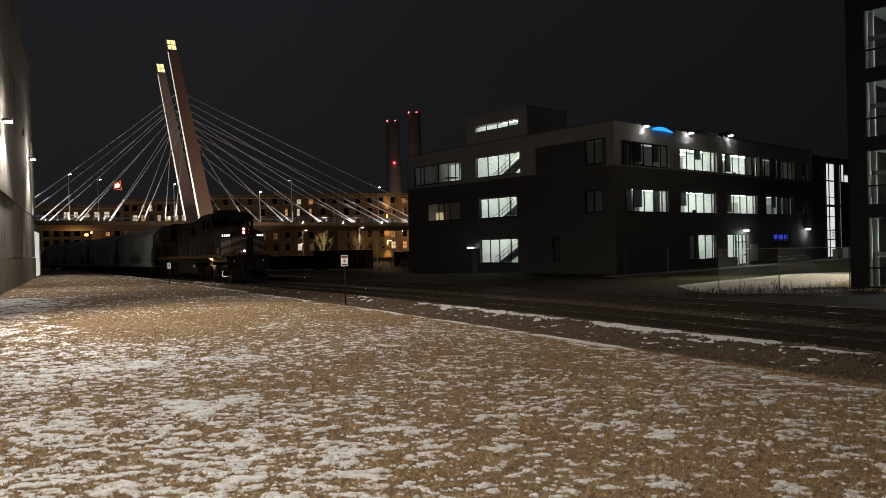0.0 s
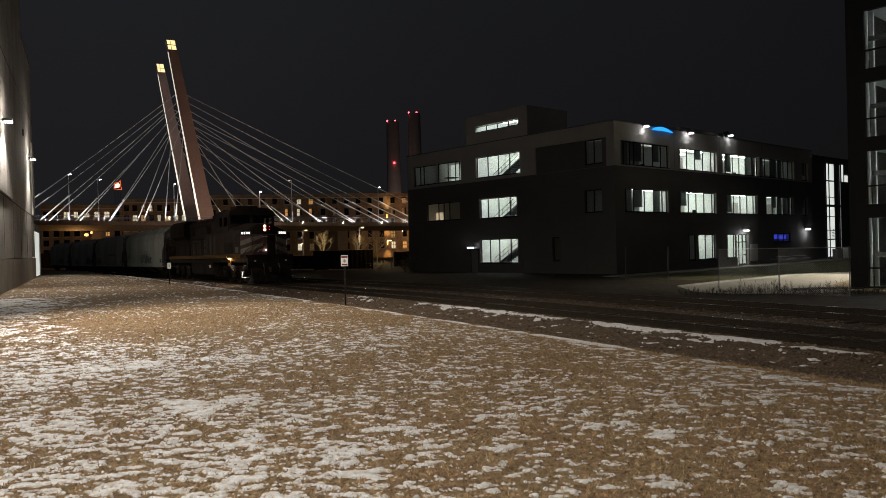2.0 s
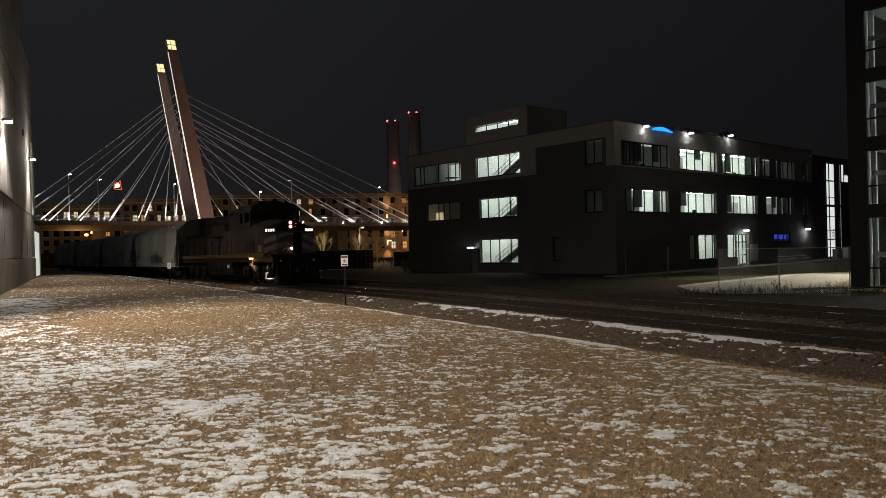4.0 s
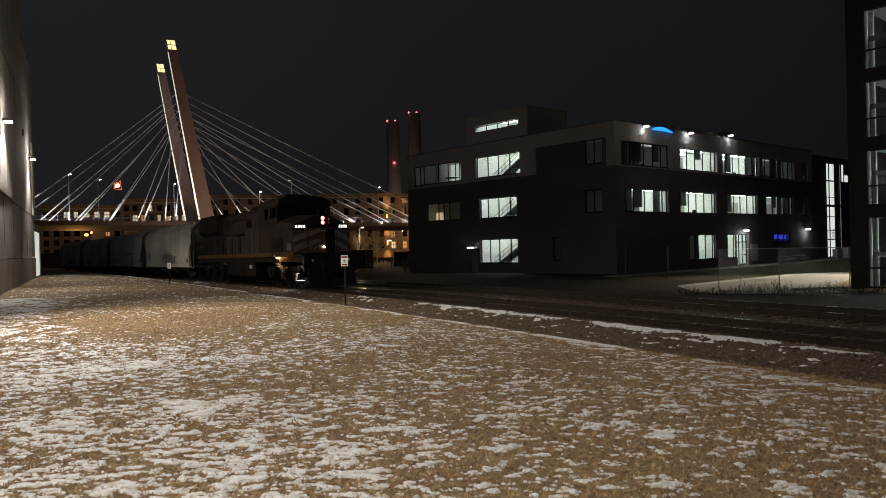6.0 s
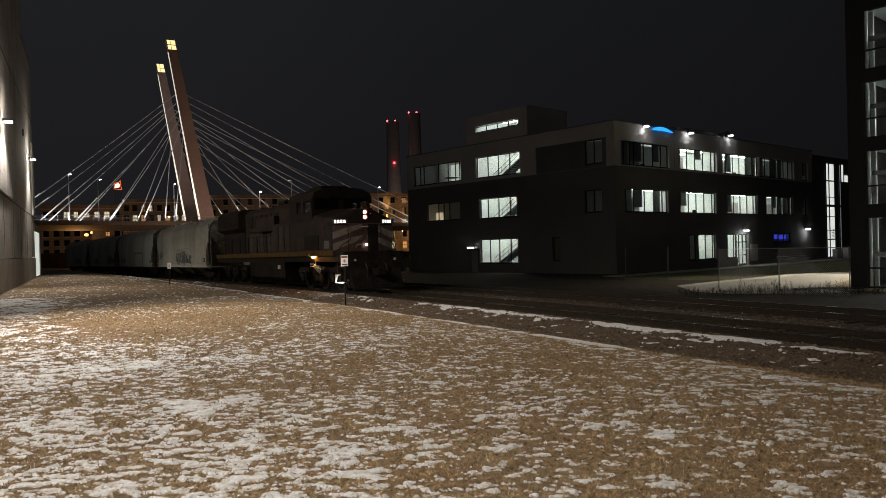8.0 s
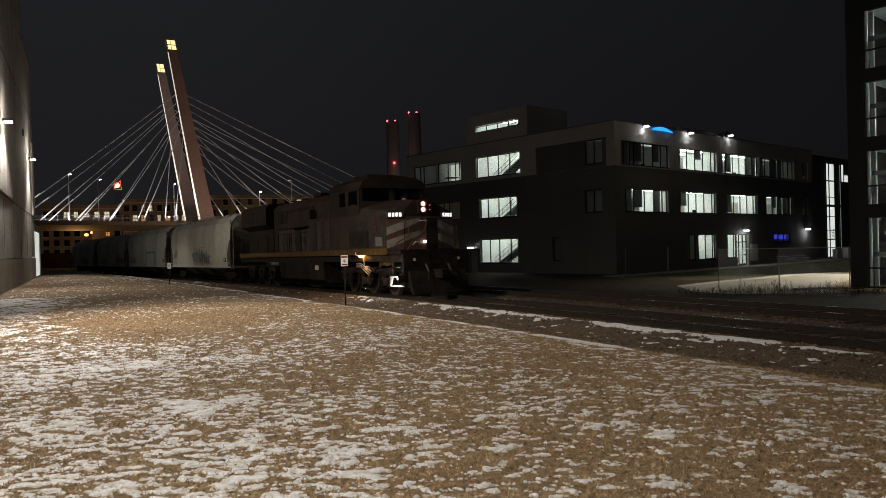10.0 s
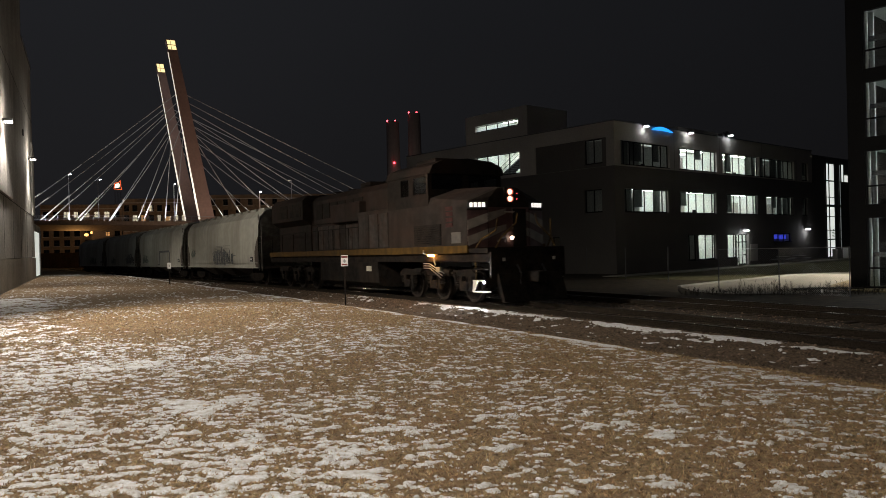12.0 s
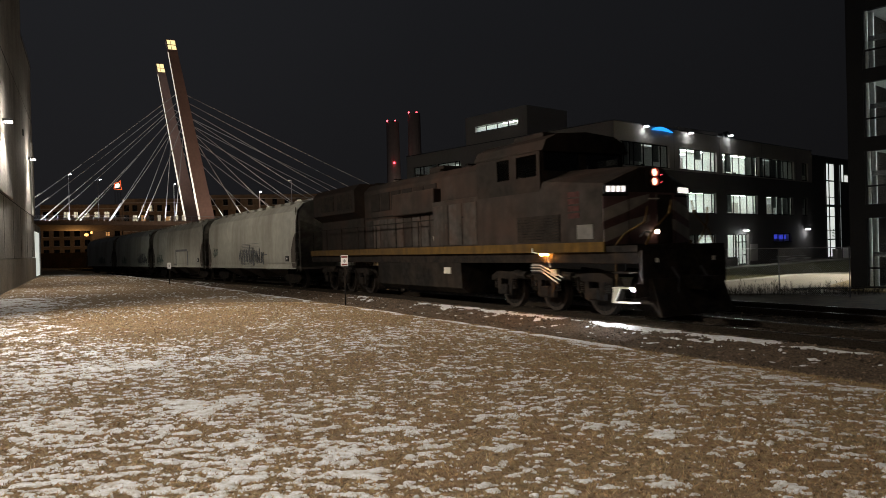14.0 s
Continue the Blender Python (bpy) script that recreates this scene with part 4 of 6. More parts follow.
def picnic_table(m):
    t = thing("picnic_table", m, label="grey picnic table with benches before the office", category="table", group="office tables")
    part("tabletop", bevelled(-0.9, 0.9, -0.38, 0.38, 0.70, 0.76, r=0.015, seg=1), M_GALV, t)
    for y in (-0.75, 0.75):
        part("seat", bevelled(-0.9, 0.9, y - 0.14, y + 0.14, 0.42, 0.47, r=0.012, seg=1), M_GALV, t)
    for x in (-0.6, 0.6):
        bm = bmesh.new()
        tube(bm, [(x, -0.75, 0.42), (x, -0.2, 0.35), (x, 0.0, 0.70)], 0.03, 6)
        tube(bm, [(x, 0.75, 0.42), (x, 0.2, 0.35), (x, 0.0, 0.70)], 0.03, 6)
        tube(bm, [(x, -0.4, 0.0), (x, 0.0, 0.5), (x, 0.4, 0.0)], 0.03, 6)
        part("leg", bm, M_STEEL, t)


picnic_table(OFF_M @ pose(26.5, -2.4, -0.93))
picnic_table(OFF_M @ pose(30.5, -2.4, -0.93))


def utility_box(m, w, h, material):
    t = thing("utility_box", m, label="pale metal utility box by the footpath", category="utility box", group="utility boxes")
    part("body", bevelled(-w / 2, w / 2, -0.3, 0.3, 0.0, h, r=0.03), material, t)
    part("lid", bevelled(-w / 2 - 0.03, w / 2 + 0.03, -0.33, 0.33, h, h + 0.05, r=0.015, seg=1), material, t)
    boxpart("door_seam", (-0.01, 0.01, -0.305, -0.299, 0.08, h - 0.08), M_FRAME, t)


utility_box(OFF_M @ pose(44.05, -1.2, -0.93), 1.5, 1.15, M_KERB)
utility_box(OFF_M @ pose(46.9, -1.4, -0.93), 1.8, 1.3, M_WHITE)


# ---- glazed stair tower ----


def stair_tower():
    t = thing("stair_tower", TOW_M, label="black framed glass stair tower with lit landings", category="building")
    bm = bmesh.new()
    box(bm, 0, 6, 0.05, 0.85, -1.1, 18)
    box(bm, 5.8, 6.0, -9, 0.05, -1.1, 18)
    part("core_wall", bm, M_FRAME, t)
    boxpart("inner_lining", (0.5, 5.75, 0.02, 0.046, -0.8, 17.3), M_TANK, t)
    bands = ((-1.1, -0.85), (2.74, 3.45), (6.24, 6.98), (9.84, 10.55), (13.6, 14.3), (17.4, 18.0))
    for i, (z0, z1) in enumerate(bands):
        boxpart("spandrel", (-0.05, 0.25, -9, 0.05, z0, z1), M_FRAME, t)
        boxpart("floor_slab", (0.25, 5.8, -9, 0.05, z0 + 0.1, z1 - 0.1), M_PLASTER, t)
    for (a, b), (c, d) in zip(bands, bands[1:]):
        w = new("window")
        w.parent = t
        bm = bmesh.new()
        for y in (0.0, -1.35, -2.7, -4.0, -5.4, -6.8):
            box(bm, 0.0, 0.12, y - 0.05, y + 0.03, b, c)
        box(bm, 0.004, 0.116, -9, 0, b + 0.92, b + 1.0)
        part("window_frame", bm, M_FRAME, w)
        ob = boxpart("pane", (0.05, 0.058, -9, 0, b, c), M_GLASS, w)
        ob.visible_shadow = False
        boxpart("column", (0.16, 0.30, -0.16, 0.015, b - 0.1, c + 0.1), M_PLASTER, t, "white column", r=0.02)
        boxpart("column", (0.9, 1.05, -0.20, 0.015, b - 0.1, c + 0.1), M_PLASTER, t, "white column", r=0.02)
        boxpart("beam", (0.5, 0.75, -9, 0.0, b + 1.55, b + 1.78), M_STEEL, t)
        boxpart("back_wall", (5.5, 5.75, -8.9, 0.0, b - 0.1, c + 0.1), M_STEEL, t)
        boxpart("ceiling_tube", (1.2, 1.45, -5.0, -1.5, c - 0.02, c + 0.02), G_TOWER, t, "lit ceiling light")
        bm = bmesh.new()
        for k in range(11):
            box(bm, 1.5, 2.7, -2.1 - k * 0.28, -1.8 - k * 0.28, b + 0.3 + k * 0.17, b + 0.34 + k * 0.17)
        part("stair", bm, M_STEEL, t)
        bm = bmesh.new()
        for k in range(9):
            tube(bm, [(1.45, -1.7, b + 1.8 + k * 0.12), (1.45, -4.5, b + 1.8 + k * 0.12)], 0.02, 5)
        part("stair_rail", bm, M_GALV, t)
    return t


G_TOWER = glow("tower_tube", (0.9, 0.97, 1.0), 48.0)
stair_tower()
# unseen pole, added as a source for the road's light
pole_lamp("street_lamp", (34.2, 49.0, -1.0), 8.8, -0.6, G_PACK, label="unseen area lamp added to light the access road", category="street lamp")


# ---- cable-stayed bridge ----
BRIDGE_W = 25.4


def deck_z(s, y=0.0):
    return 8.08 - 0.0135 * s + 0.035 * y


def pylon_x(z):
    """Left and right edge of a leaning pylon at a height over the deck's foot."""
    k = (z - 9.0) / 35.7
    return -1.45 - 5.5 * k, 1.5 - 6.75 * k


def bridge():
    t = thing("bridge", BR_M, label="cable-stayed bridge with two leaning bronze pylons and lit cables", category="bridge")
    bm = bmesh.new()
    rings = []
    for i in range(25):
        q = -75 + i * 10
        rings.append([bm.verts.new((q, y, deck_z(q, y) + dz)) for y, dz in ((-1.5, -0.75), (-1.5, 0), (BRIDGE_W + 1.5, 0), (BRIDGE_W + 1.5, -0.75), (BRIDGE_W - 2, -1.9), (2, -1.9))])
    for A, B in zip(rings, rings[1:]):
        for k in range(6):
            bm.faces.new((A[k], A[(k + 1) % 6], B[(k + 1) % 6], B[k]))
    bm.faces.new(rings[0])
    bm.faces.new(rings[-1])
    part("deck", bm, M_DECK, t, "brown concrete deck")
    bm = bmesh.new()
    for y in (-1.4, BRIDGE_W + 1.4):
        for dz in (0.5, 1.05):
            tube(bm, [(-75, y, deck_z(-75, y) + dz), (165, y, deck_z(165, y) + dz)], 0.045, 5)
        for k in range(120):
            s = -75 + k * 2.0
            tube(bm, [(s, y, deck_z(s, y)), (s, y, deck_z(s, y) + 1.05)], 0.04, 4)
    part("railing", bm, M_GALV, t, "steel deck railing")
    for y in (0.0, BRIDGE_W):
        top = 44.7 if y == 0 else 45.9
        p = new("pylon")
        p.parent = t
        bm = bmesh.new()
        rings = []
        for z in (-1.2, deck_z(0, y), 20, 30, top - 2.0):
            a, b = pylon_x(z)
            rings.append([bm.verts.new(q) for q in ((a, y - 1.0, z), (b, y - 1.0, z), (b, y + 1.0, z), (a, y + 1.0, z))])
        for A, B in zip(rings, rings[1:]):
            for k in range(4):
                bm.faces.new((A[k], A[(k + 1) % 4], B[(k + 1) % 4], B[k]))
        bm.faces.new(rings[-1])
        part("shaft", bm, M_BRONZE, p, "bronze steel shaft")
        bm = bmesh.new()
        for z0, z1 in ((top - 1.98, top - 1.15), (top - 1.0, top - 0.15)):
            (a0, b0), (a1, b1) = pylon_x(z0), pylon_x(z1)
            for f0, f1 in ((0.06, 0.40), (0.46, 0.94)):
                vs = []
                for (a, b), z in (((a0, b0), z0), ((a1, b1), z1)):
                    for f in (f0, f1):
                        for yy in (-0.95, 0.95):
                            vs.append(bm.verts.new((a + (b - a) * f, y + yy, z)))
                for f in ((0, 1, 3, 2), (4, 6, 7, 5), (0, 4, 5, 1), (2, 3, 7, 6), (0, 2, 6, 4), (1, 5, 7, 3)):
                    bm.faces.new([vs[k] for k in f])
        part("crown_light", bm, G_CROWN, p, "amber lit crown")
        bm = bmesh.new()
        for z0, z1 in ((top - 2.0, top), (top - 1.14, top - 1.01), (top - 0.14, top)):
            (a0, b0), (a1, b1) = pylon_x(z0), pylon_x(z1)
            ends = ((0.0, 0.05), (0.95, 1.0), (0.41, 0.45)) if z1 - z0 > 1 else ((0.05, 0.95),)
            for f0, f1 in ends:
                vs = []
                for (a, b), z in (((a0, b0), z0), ((a1, b1), z1)):
                    for f in (f0, f1):
                        for yy in (-1.0, 1.0):
                            vs.append(bm.verts.new((a + (b - a) * f, y + yy, z)))
                for f in ((0, 1, 3, 2), (4, 6, 7, 5), (0, 4, 5, 1), (2, 3, 7, 6), (0, 2, 6, 4), (1, 5, 7, 3)):
                    bm.faces.new([vs[k] for k in f])
        part("crown_frame", bm, M_BRONZE, p)
        bm = bmesh.new()
        zs = [deck_z(0, y) + 0.4 + k * (top - 3.0 - deck_z(0, y)) / 8 for k in range(9)]
        tube(bm, [(pylon_x(z)[0] - 0.06, y - 0.9, z) for z in zs], 0.21, 6, 0.08)
        part("light_strip", bm, G_STRIP, p, "lit edge strip")
        lift = 0.0 if y == 0 else 1.6
        for side, anchors in (("l", [-36, -30, -24, -18, -12, -6]), ("r", [56, 48, 40, 32, 24, 16, 8])):
            for i, s in enumerate(anchors):
                z = 33.9 + lift - 1.62 * i
                e = pylon_x(z)[0 if side == "l" else 1]
                bm = bmesh.new()
                a, b = Vector((s, y, deck_z(s, y) + 0.05)), Vector((e, y, z))
                tube(bm, [a.lerp(b, k / 6) - Vector((0, 0, 0.25 * math.sin(math.pi * k / 6))) for k in range(7)], 0.085, 6)
                part("cable", bm, M_CABLE, p)
                bm = bmesh.new()
                tube(bm, [a, a.lerp(b, 0.2)], 0.115, 8)
                part("anchor_sleeve", bm, M_SLEEVE, p)
    for s in (-58, -20, 30, 75, 110):
        boxpart("pier", (s - 1.2, s + 1.2, 3, BRIDGE_W - 3, -1.2, deck_z(s) - 1.7), M_DECK, t)
    return t


bridge()


G_POST = glow("post_lamp_lens", (0.95, 0.97, 1.0), 60.0)
for s, y, h, arm, lens in ((-25.0, -1.0, 8.9, 0.3, G_LED), (-20.0, 24.0, 9.5, 0.6, G_LED), (-4.0, 24.0, 9.0, 0.3, G_LED), (10.8, -1.0, 6.4, 0.2, G_POST), (17.6, -1.0, 9.0, -0.4, G_DIMLENS := glow("dim_lens", (1, 0.8, 0.6), 1.5)),
                           (46.5, 24.0, 9.5, 0.4, G_LED)):
    pole_lamp("street_lamp", BR_M @ Vector((s, y, deck_z(s, y))), h, arm, lens, M_SLEEVE if lens is G_POST else M_GALV, label="slim steel street lamp on the bridge deck", category="street lamp", group="bridge lamps")


for s in (19.75, 28.75, 37.75):
    t = thing("deck_lamp", BR_M @ Matrix.Translation((s, -1.62, deck_z(s, -1.5) - 0.05)), label="small lit lamp on the bridge's edge", category="lamp", group="deck edge lamps")
    part("housing", bevelled(-0.12, 0.12, 0.0, 0.14, -0.1, 0.16, r=0.03), M_STEEL, t)
    bm = bmesh.new()
    tube(bm, [(-0.14, -0.05, -0.16), (0.14, -0.05, 0.2)], 0.09, 8)
    part("lens", bm, G_DECKL, t, "glowing lens")


def viaduct_lamp(p, lens):
    t = thing("viaduct_lamp", Matrix.Translation(p), label="orange glowing lamp under the bridge deck", category="lamp", group="viaduct lamps")
    part("housing", bevelled(-0.5, 0.5, -0.2, 0.35, 0.28, 0.5, r=0.05), M_STEEL, t)
    boxpart("hanger", (-0.05, 0.05, -0.05, 0.05, 0.5, 1.2), M_STEEL, t)
    bm = bmesh.new()
    bmesh.ops.create_icosphere(bm, subdivisions=2, radius=0.42, matrix=Matrix.Diagonal((1.1, 0.7, 0.75, 1)))
    part("lens", bm, lens, t, "glowing lens", True)


G_YARD = glow("yard_lamp_lens", (1.0, 0.74, 0.42), 2.5)
viaduct_lamp((-73.27, 150.0, 6.0), G_SOD)
viaduct_lamp((-74.4, 155.0, 6.6), G_SOD)
for p, h in (((-25.2, 131.5, -1.0), 6.3), ((-14.9, 130.5, -1.0), 6.5)):
    pole_lamp("street_lamp", p, h, 0.6, G_YARD, M_STEEL, 0.055, label="steel street lamp with warm light before the bridge", category="street lamp", group="yard lamps")


pole_lamp("path_lamp", (-6.8, 95.6, -1.0), 3.8, -0.15, G_YARD, M_STEEL, 0.04, label="small warm lamp on a thin post beside the path", category="lamp")


# ---- brick warehouse apartments behind the bridge ----
def apartments(m, length, rows, bays, lit, lo, pitch, top, high=1.9, share=0.4, label="", ground=-1.2):
    """A brick block: rows of windows upwards from a sill height, evenly spaced bays."""
    t = thing("apartment_building", m, label=label, category="building")
    w = length / bays
    holes = [(i * w + w * (0.5 - share / 2), i * w + w * (0.5 + share / 2), lo + k * pitch, lo + k * pitch + high) for i in range(bays) for k in range(rows)]
    bm = bmesh.new()
    holed(bm, "x", 0, length, ground, top, 0, 0.5, holes)
    part("wall", bm, M_BRICK, t)
    bm = bmesh.new()
    box(bm, 0, length, 0.9, 14, ground, top - 0.5)
    part("core", bm, M_BLACKP, t)
    boxpart("cornice", (-0.15, length + 0.15, -0.25, 0.6, top, top + 0.3), M_BRICK, t)
    boxpart("string_course", (0, length, -0.08, 0.0, top - 0.9, top - 0.7), M_KERB, t)
    for i, (a, b, c, d) in enumerate(holes):
        win = new("window")
        win.parent = t
        bright = lit.get((i // rows, i % rows))
        bm = bmesh.new()
        mid, e = (a + b) / 2, 0.07
        box(bm, a, b, 0.25, 0.33, c, c + e)
        box(bm, a, b, 0.25, 0.33, d - e, d)
        for x in (a + e / 2, mid, b - e / 2):
            box(bm, x - e / 2, x + e / 2, 0.252, 0.328, c + e, d - e)
        box(bm, a, b, 0.254, 0.326, (c + d) / 2 - 0.035, (c + d) / 2 + 0.035)
        part("window_frame", bm, M_FRAME, win)
        pane = boxpart("pane", (a, b, 0.29, 0.296, c, d), M_GLASS if bright else M_DGLASS, win)
        pane.visible_shadow = False
        if bright:
            full = (i * 7) % 5
            boxpart("blind", (a, b - (b - a) * (0.35 if full == 1 else 0), 0.7, 0.72, c, d - (d - c) * (0.3 if full == 3 else 0)), bright, win, "lit window blind")
        boxpart("sill", (a - 0.1, b + 0.1, -0.08, 0.25, c - 0.12, c), M_KERB, win)
    return t


G_W1 = glow("lit_blind_warm", (1.0, 0.45, 0.16), 0.75)
G_W2 = glow("lit_blind_pale", (1.0, 0.80, 0.58), 0.95)
G_W3 = glow("lit_blind_dim", (1.0, 0.58, 0.28), 0.10)
apartments(APT_M, 67.2, 5, 20, {(8, 4): G_W2, (9, 4): G_W1, (7, 3): G_W1, (8, 3): G_W2, (9, 3): G_W1, (6, 1): G_W3, (8, 0): G_W2, (9, 0): G_W3, (5, 1): G_W3, (17, 4): G_W1, (17, 2): G_W2, (16, 3): G_W3,
                                (17, 0): G_W1, (16, 0): G_W2, (4, 3): G_W3, (11, 3): G_W3, (16, 1): G_W3, (17, 3): G_W3}, 1.6, 3.3, 17.4, 2.0, 0.38, "five-storey buff brick warehouse apartments with a few lit windows")
_lit = random.Random(12)
LOW_LIT = {(b, 5): _lit.choice((G_W1, G_W2, G_W2)) for b in (2, 3, 4, 5, 6)}
LOW_LIT.update({(b, 3): G_W1 for b in (5, 6)})
apartments(BR_M @ pose(-46, 58, 0, 0, 0, -6) @ Matrix.Translation((12.5, 0, 0)), 19.2, 6, 8, LOW_LIT, -0.65, 2.45, 14.7, 1.6, 0.56, "low buff brick warehouse wing with a lit top row of windows")
TALL_LIT = {(b, 4): _lit.choice((G_W1, G_W2, G_W2)) for b in (1, 2, 4, 5, 6, 7)}
TALL_LIT.update({(2, 5): G_W3, (3, 5): G_W2, (6, 5): G_W3})
apartments(BR_M @ pose(-46, 58, 0, 0, 0, -6) @ Matrix.Translation((31.9, -0.4, 0)), 18.4, 6, 9, TALL_LIT, 0.1, 2.6, 16.2, 1.7, 0.60, "buff brick warehouse with a row of lit windows")


for z in (11.0, 3.2):
    t = thing("sconce", APT_M @ Matrix.Translation((53.6, 0, z)), label="warm up-and-down wall sconce on the brick apartments", category="lamp", group="apartment sconces")
    part("housing", bevelled(-0.2, 0.2, -0.5, 0.02, -0.35, 0.35, r=0.05), M_STEEL, t)
    boxpart("lens", (-0.16, 0.16, -0.68, -0.51, -0.55, 0.55), G_SOD, t, "glowing lens")


# ---- chimney stacks and far sign ----
def stack(x, y, h, r):
    t = thing("chimney_stack", Matrix.Translation((x, y, -1)), label="tall concrete chimney stack with red warning lights", category="chimney", group="power station stacks")
    bm = bmesh.new()
    tube(bm, [(0, 0, 0), (0, 0, h * 0.5), (0, 0, h)], r * 1.25, 20, r)
    part("shaft", bm, M_STACK, t)
    for a in (-0.8, 0.45):
        for z in (h + 0.3,):
            bm = bmesh.new()
            bmesh.ops.create_icosphere(bm, subdivisions=2, radius=0.55, matrix=Matrix.Translation((a * r, -r * 0.6, z)))
            part("beacon", bm, G_REDL, t, "red warning light")
    bm = bmesh.new()
    bmesh.ops.create_icosphere(bm, subdivisions=2, radius=0.6, matrix=Matrix.Translation((0.2 * r, -r * 1.2, h * 0.68)))
    if h < 76:
        part("beacon", bm, G_REDL, t, "red warning light")


stack(-27.2, 420, 75, 3.6)
stack(-14.8, 420, 79.5, 3.6)


def far_sign():
    m = pose(-155.3, 350, 34.9, 0, 0, 24) @ Matrix.Diagonal((0.8, 1, 0.85, 1))
    t = thing("roof_sign", m, label="glowing white rooftop sign with an orange-red outline", category="sign")
    bm = bmesh.new()
    for a, c, b, d, w in ((-1.5, -1.4, -1.0, 0.8, 0.22), (-0.7, -1.4, -0.3, 1.2, 0.22), (0.0, -1.4, 0.35, 1.4, 0.22), (-1.3, -0.2, 0.3, 0.1, 0.16), (-1.4, -1.35, 0.2, -1.2, 0.16), (0.7, -1.2, 0.95, 0.9, 0.16)):
        prism(bm, [(a - w, c), (a + w, c), (b + w, d), (b - w, d)] if abs(d - c) > 0.5 else [(a, c - w), (b, d - w), (b, d + w), (a, c + w)], "y", -0.1, 0.1)
    part("lettering", bm, G_SIGNW, t, "white lit strokes")
    ring = [(-2.1, -2.0), (2.3, -2.3), (1.7, -0.6), (1.45, 2.9), (0.9, 1.9), (-0.2, 1.7), (-1.6, 1.2)]
    bm = bmesh.new()
    for (a, c), (b, d) in zip(ring, ring[1:] + ring[:1]):
        tube(bm, [(a, 0, c), (b, 0, d)], 0.13, 6)
    part("outline", bm, G_SIGNR, t, "red lit outline")
    bm = bmesh.new()
    for x in (-1.6, 0, 1.6):
        tube(bm, [(x, 0.3, -46), (x, 0.3, -1.9)], 0.15, 6)
    part("mast", bm, M_STEEL, t)


far_sign()


# ---- sign posts ----
def track_sign(foot, plate_z, w, h, red=True):
    t = thing("track_sign", Matrix.Translation(foot) @ pose(0, 0, 0, 0, 0, 4), label="small white and red warning sign on a thin post", category="sign", group="track signs")
    bm = bmesh.new()
    prism(bm, [(-0.025, -0.02), (0.025, -0.02), (0.025, 0.02), (0.01, 0.02), (0.01, 0.0), (-0.01, 0.0), (-0.01, 0.02), (-0.025, 0.02)], "z", -0.15, plate_z + h / 2)
    part("post", bm, M_TRUCK, t)
    plate = part("plate", bevelled(-w / 2, w / 2, -0.032, -0.022, plate_z - h / 2, plate_z + h / 2, r=0.004, seg=1), M_WHITE, t, "white sign plate")
    if red:
        boxpart("header", (-w * 0.44, w * 0.44, -0.036, -0.0325, plate_z + h * 0.27, plate_z + h * 0.44), M_RED, plate, "red header bar")
        for k, ww in ((0.08, 0.1), (-0.02, 0.22), (-0.12, 0.1)):
            boxpart("print", (-w * ww, w * ww, -0.036, -0.0325, plate_z + h * (k - 0.035), plate_z + h * (k + 0.035)), M_BLACKP, plate)
        boxpart("footer", (-w * 0.4, w * 0.4, -0.036, -0.0325, plate_z - h * 0.42, plate_z - h * 0.28), M_RED, plate, "red footer bar")
    else:
        boxpart("print", (-w * 0.1, w * 0.1, -0.036, -0.0325, plate_z - h * 0.2, plate_z + h * 0.2), M_BLACKP, plate)


track_sign((-3.19, 23.55, 0.0), 1.43, 0.23, 0.35)
track_sign((-15.6, 41.5, -0.05), 1.15, 0.2, 0.34, False)


# ---- beyond the tracks: pavement, kerbs, fence, weeds ----
bm = bmesh.new()
prism(bm, [(14.17, 43.6), (17.0, 46.2), (19.7, 48.5), (25.6, 53.6), (28.0, 54.3), (30.5, 54.4), (46, 52.0), (25.2, 45.6), (20.3, 39.2), (20.2, 36.4), (15.0, 37.2), (13.6, 39.5)], "z", -1.15, -0.975)
solid("road", bm, M_ASPHALT, label="pale concrete access road in front of the office", category="road", kind="structure")
bm = bmesh.new()
prism(bm, [(20.25, 39.15), (25.2, 45.55), (46, 51.9), (46, 40), (24, 30)], "z", -1.15, -0.94)
solid("verge", bm, M_LAWN2, label="dry tan grass verge beside the tower", category="verge", kind="structure")
bm = bmesh.new()
prism(bm, [(-4, -1.5), (62, -1.5), (62, -3.4), (-4, -3.4)], "z", -1.15, -0.93)
solid("pavement", bm, M_ASPHALT, OFF_M, label="pale concrete footpath along the office", category="footpath", kind="structure")
bm = bmesh.new()
prism(bm, [(-6, -3.6), (62, -3.6), (62, -9), (35, -11.5), (14.2, -16.5), (6.2, -17.0), (-6, -14.5)], "z", -1.15, -0.985)
solid("lawn", bm, M_LAWN, OFF_M, label="brown winter lawn before the office", category="lawn", kind="structure")
bm = bmesh.new()
prism(bm, [(18.6, 38.9), (20.3, 39.1), (22.0, 38.2), (21.8, 37.9), (20.2, 38.7), (18.6, 38.5)], "z", -1.15, -0.88)
solid("kerb", bm, M_FRAME, label="dark low retaining kerb by the tower", category="kerb", kind="structure")


